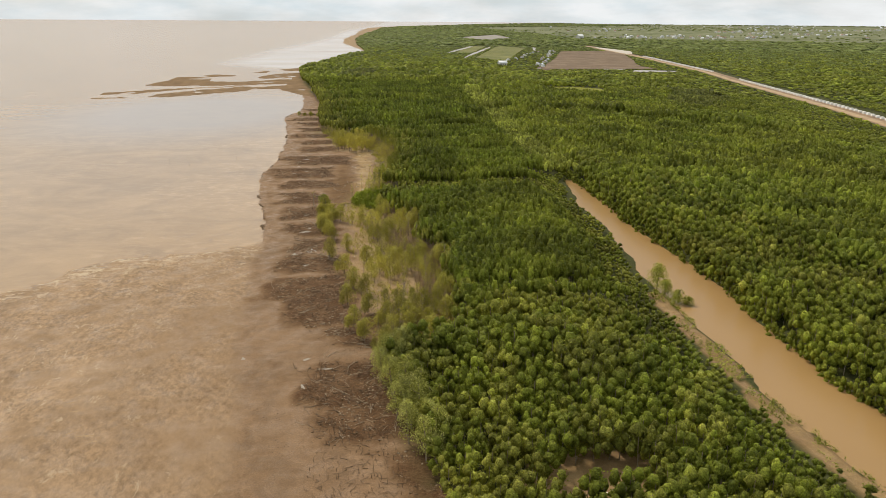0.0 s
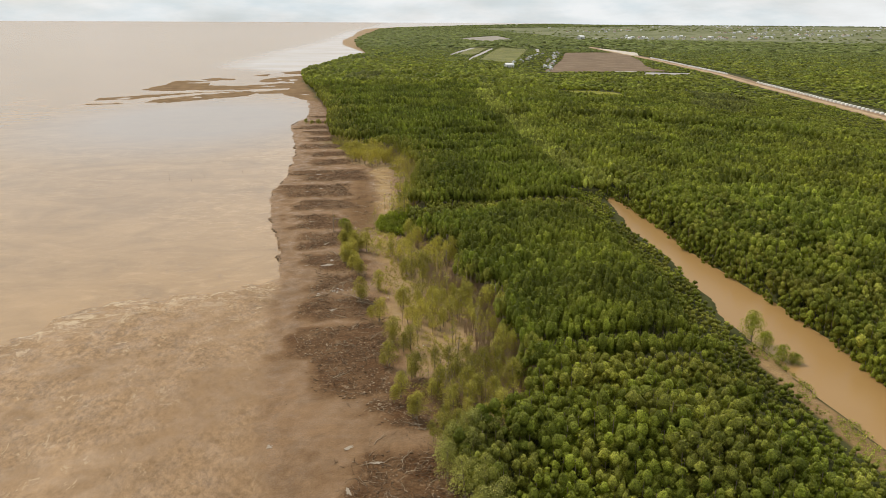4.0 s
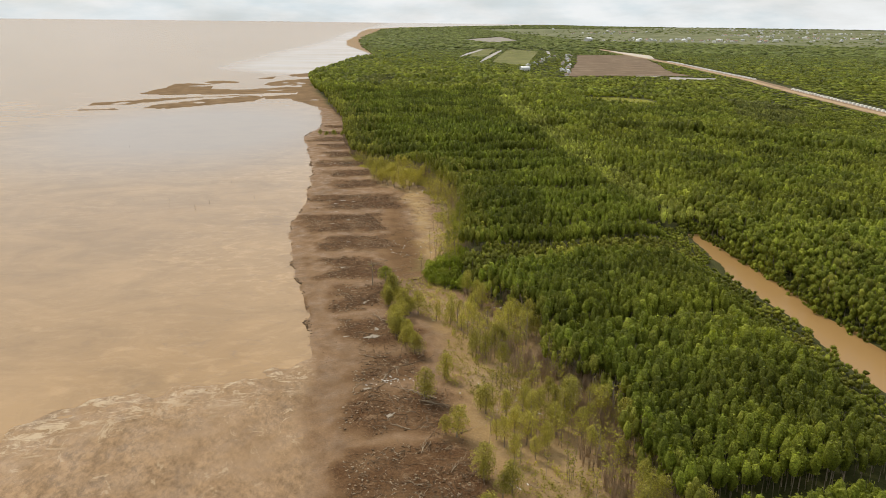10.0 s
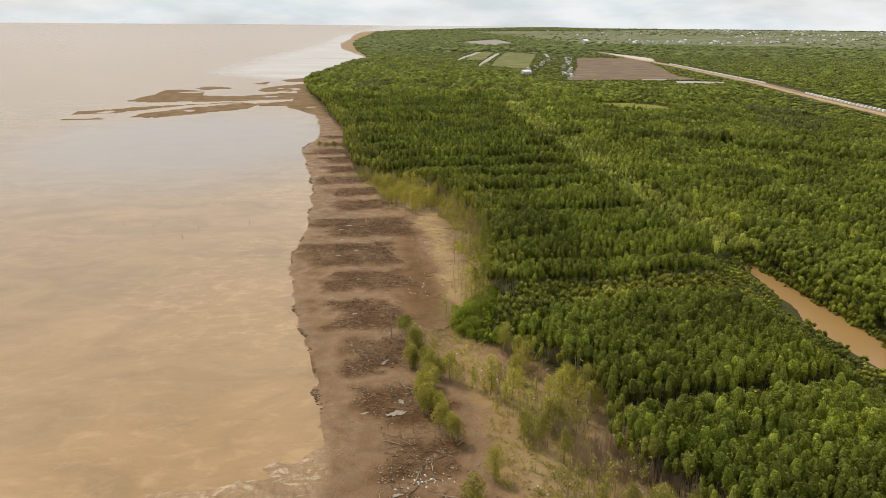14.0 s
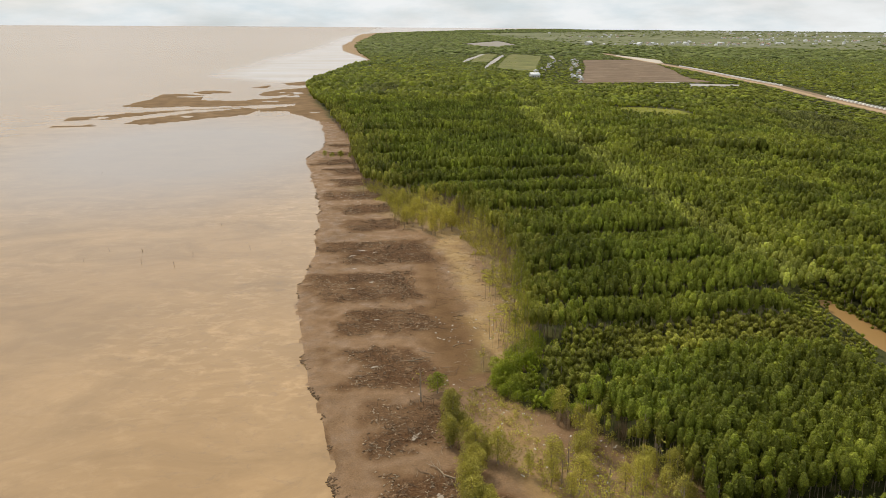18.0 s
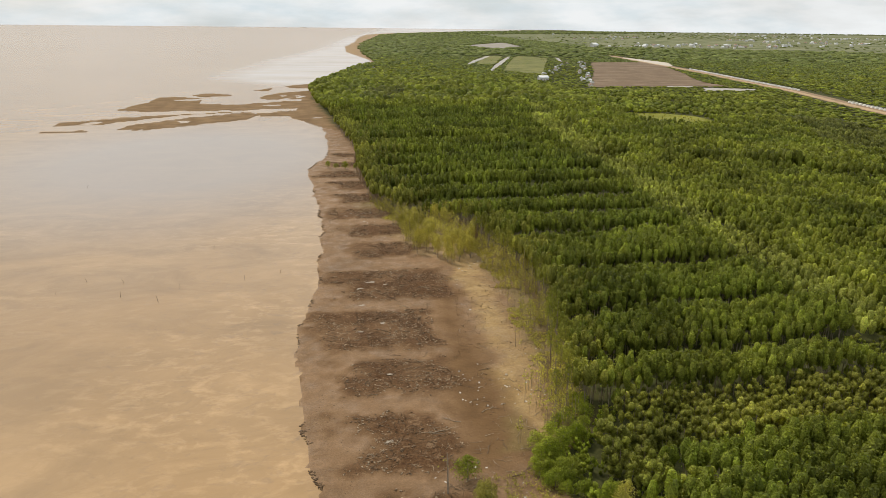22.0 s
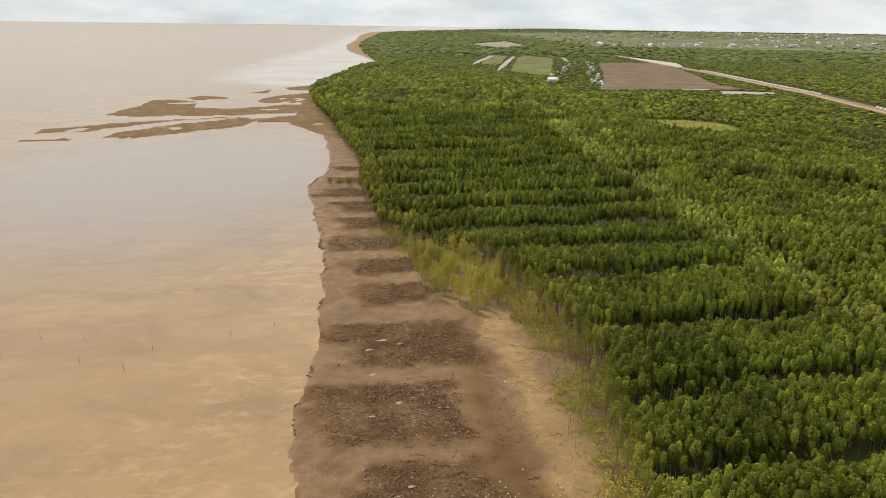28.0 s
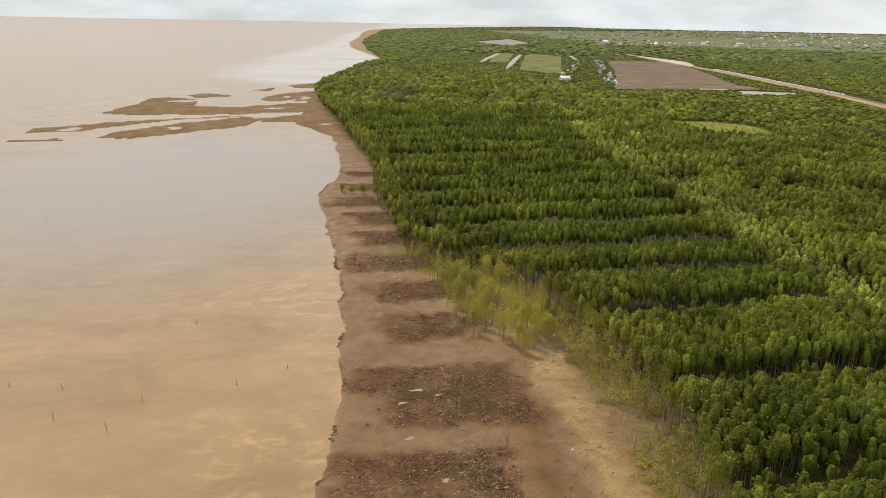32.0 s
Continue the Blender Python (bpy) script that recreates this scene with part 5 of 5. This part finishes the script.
def ribbon(name, label, category, poly, left, right, top, mat):
    """A low embankment beside a line, from left to right metres off it, with sloping sides."""
    v = []
    for i, (p, d) in enumerate(along(poly, 12)):
        nx, ny = d[1], -d[0]
        w = grain(i * 3.0, left, 7, 131) * 0.8
        for off, z in ((left - 1.0, -0.5), (left + w, top), (right + w, top), (right + 1.0, -0.5)):
            a, b = p[0] + nx * off, p[1] + ny * off
            v.append((a, b, z))
    v = np.array(v)
    v[:, 2] += height(v[:, 0], v[:, 1])
    n = len(v) // 4
    f = [(i * 4 + k, i * 4 + k + 1, i * 4 + k + 5, i * 4 + k + 4) for i in range(n - 1) for k in range(3)]
    return tagged(new(name, mesh_of(name, v, f, [mat])), label, category, kind="structure")


ribbon("road_verge", "bare brown earth strip beside the road", "verge", ROAD, -8.0, 4.0, 0.35, SHOULDER)
ribbon("road", "pale unpaved earth road through the woods", "road", ROAD, -7.5, -3.5, 0.6, EARTH_ROAD)


def plot(name, label, category, poly, mat, up=0.3):
    """A level field or pond, with a low rim of its own thickness."""
    zs = float(np.max(height(poly[:, 0], poly[:, 1]))) + up
    bm = bmesh.new()
    top = [bm.verts.new((a, b, zs)) for a, b in poly]
    low = [bm.verts.new((a, b, zs - 1.5)) for a, b in poly]
    bm.faces.new(top)
    for i in range(len(top)):
        j = (i + 1) % len(top)
        bm.faces.new((top[i], low[i], low[j], top[j]))
    bmesh.ops.recalc_face_normals(bm, faces=bm.faces)
    me = bpy.data.meshes.new(name)
    bm.to_mesh(me)
    bm.free()
    me.materials.append(mat)
    return tagged(new(name, me), label, category, kind="structure")


plot("brown_field", "large drained brown field with furrows", "field", BROWN_FIELD, BROWN)
plot("pond", "pale still pond beside the brown field", "pond", POND, POOL)
plot("pond", "narrow pale pond at the field's corner", "pond", POND_NARROW, POOL, 0.4)
for p in PONDS:
    plot("pond", "long narrow pale fish pond", "pond", p, POOL, 0.45)
plot("crop_field", "light olive crop field", "field", OLIVE_FIELD, OLIVE)
plot("crop_field", "green and tan crop field", "field", CROP_FIELD, OLIVE)
x, y = grid(240, 450, 900, 1450, 2.6)
ok = (inside(CROP_FIELD, x, y) | inside(OLIVE_FIELD, x, y)) & (np.abs(np.mod(y + 5 * rough(x, y, 40, 213), 42) - 21) < 1.6 + 2.2 * rough(x, y, 25, 215)) & (rough(x, y, 18, 217) > -0.35)
stand("hedge_rows", "low dark hedges dividing the crop fields", x[ok], y[ok], WILD[1], LEAF_HAZED, (0.5, 0.9))
GRASS = field_material("tall_yellow_grass", (0.16, 0.165, 0.019), (0.235, 0.225, 0.033), (0.31, 0.28, 0.055))
plot("meadow", "light yellow-green meadow among the woods", "meadow", MEADOW, GRASS, 0.35)
plot("fallow_field", "grey fallow field near the coast", "field", GREY_FIELD, GREY_EARTH)
plot("sand_fill", "pale sand fill at the end of the road", "ground", APRON, PALE_EARTH, 0.4)


def block_mesh():
    bm = bmesh.new()
    bmesh.ops.create_cube(bm, size=1.0)
    for v in bm.verts:
        s = 0.72 if v.co.z > 0 else 1.0
        v.co = Vector((v.co.x * 2.5 * s, v.co.y * 2.0 * s, (v.co.z + 0.5) * 1.3))
    bmesh.ops.bevel(bm, geom=bm.edges[:], offset=0.2, segments=1, affect="EDGES")
    me = bpy.data.meshes.new("concrete_block")
    bm.to_mesh(me)
    bm.free()
    me.materials.append(CONCRETE)
    return me


BLOCK = block_mesh()
for p, d in along(ROAD, 5.7):
    if not (230 < p[1] < 600 or 690 < p[1] < 1010):
        continue
    a, b = p[0] + d[1] * 1.5, p[1] - d[0] * 1.5
    tagged(new("concrete_block", BLOCK), "white concrete block in a long row by the road", "block", "blocks along the road").matrix_basis = pose(
        a, b, level(a, b) + 0.3, 0, 0, math.degrees(math.atan2(d[1], d[0])) + random.uniform(-4, 4))


# ---- houses ----
def box(x0, x1, y0, y1, z0, z1):
    v = np.array([(a, b, c) for c in (z0, z1) for a, b in ((x0, y0), (x1, y0), (x1, y1), (x0, y1))], float)
    return v, np.array([(0, 3, 2, 1), (4, 5, 6, 7), (0, 1, 5, 4), (1, 2, 6, 5), (2, 3, 7, 6), (3, 0, 4, 7)])


def house_template(seed, long_, deep, tall, roof_mat):
    h = tagged(new("house"), "low pale house with a %s gable roof among trees" % ("bright tin" if roof_mat is ROOF_TIN else "rusty"), "house", "village houses")
    a, b = long_ / 2, deep / 2
    v, f = box(-a, a, -b, b, -0.5, tall)
    gable = np.array([(-a, -b, tall), (-a, b, tall), (-a, 0, tall + deep * 0.3), (a, -b, tall), (a, b, tall), (a, 0, tall + deep * 0.3)])
    v, f = np.vstack([v, gable]), np.vstack([f, [(8, 10, 9, 9), (11, 12, 13, 13)]])
    bm = bmesh.new()
    vs = [bm.verts.new(p) for p in v]
    for q in f:
        bm.faces.new([vs[i] for i in dict.fromkeys(q)])
    me = bpy.data.meshes.new("wall")
    bm.to_mesh(me)
    bm.free()
    me.materials.append(WALL)
    part("wall", me, h)
    o, t = 0.5, 0.15
    rv = []
    for s in (-1, 1):
        rv += [(-a - o, s * (b + o), tall - o * 0.6), (a + o, s * (b + o), tall - o * 0.6), (a + o, 0, tall + deep * 0.3 + 0.02), (-a - o, 0, tall + deep * 0.3 + 0.02)]
    rv = np.array(rv, float)
    rv = np.vstack([rv + (0, 0, t), rv])
    rf = []
    for k in (0, 4):
        rf += [(k, k + 1, k + 2, k + 3), (k + 8, k + 11, k + 10, k + 9)]
        rf += [(k + i, k + 8 + i, k + 8 + (i + 1) % 4, k + (i + 1) % 4) for i in range(4)]
    part("roof", mesh_of("roof", rv, rf, [roof_mat]), h)
    v, f = box(-0.5, 0.5, -b - 0.05, -b + 0.05, 0, 2.0)
    part("door", mesh_of("door", v, f, [DOOR_WOOD]), h)
    for x in (-a * 0.6, a * 0.6):
        v, f = box(x - 0.7, x + 0.7, -b - 0.04, -b + 0.05, 0.9, 2.1)
        w = part("window", mesh_of("window", v, f, [WALL]), h)
        v, f = box(x - 0.58, x + 0.58, -b - 0.06, -b - 0.02, 1.02, 1.98)
        part("pane", mesh_of("pane", v, f, [PANE]), w)
    return kit(h)


HOUSES = [house_template(i, random.uniform(7, 12), random.uniform(5.5, 8), random.uniform(2.8, 3.6), ROOF_TIN if i % 3 else ROOF_RUST) for i in range(6)]


def settle_house(x, y, turn, k=1.0, kind=None):
    ob = clone(HOUSES[kind] if kind else random.choice(HOUSES), pose(x, y, level(x, y) + 0.05, 0, 0, turn))
    ob.scale = (k, k, k)


for i in range(24):
    k = i / 24
    settle_house(264 + 182 * k + random.uniform(-6, 6), 752 + 458 * k + random.uniform(-3, 3), 68 + random.uniform(-30, 30), random.uniform(0.3, 0.52))
for i in range(13):
    k = i / 13
    settle_house(250 + 165 * k + random.uniform(-5, 5), 834 + 350 * k, 68 + random.uniform(-30, 30), random.uniform(0.3, 0.5))
settle_house(250, 822, 5, 1.0, 1)
settle_house(808, 2011, 20, 1.8, 2)
count = 0
while count < 240:
    a, b = random.uniform(800, 3000), random.uniform(1550, 4000)
    if inside(PLAIN, np.array([a]), np.array([b]))[0] and rough(np.array([a]), np.array([b]), 260, 141)[0] > 0.05 + 0.12 * (b > 2600) and 0.35 < a / b < 0.95:
        settle_house(a, b, random.uniform(0, 180), random.uniform(0.6, 1.15))
        count += 1
clear(HOUSES)
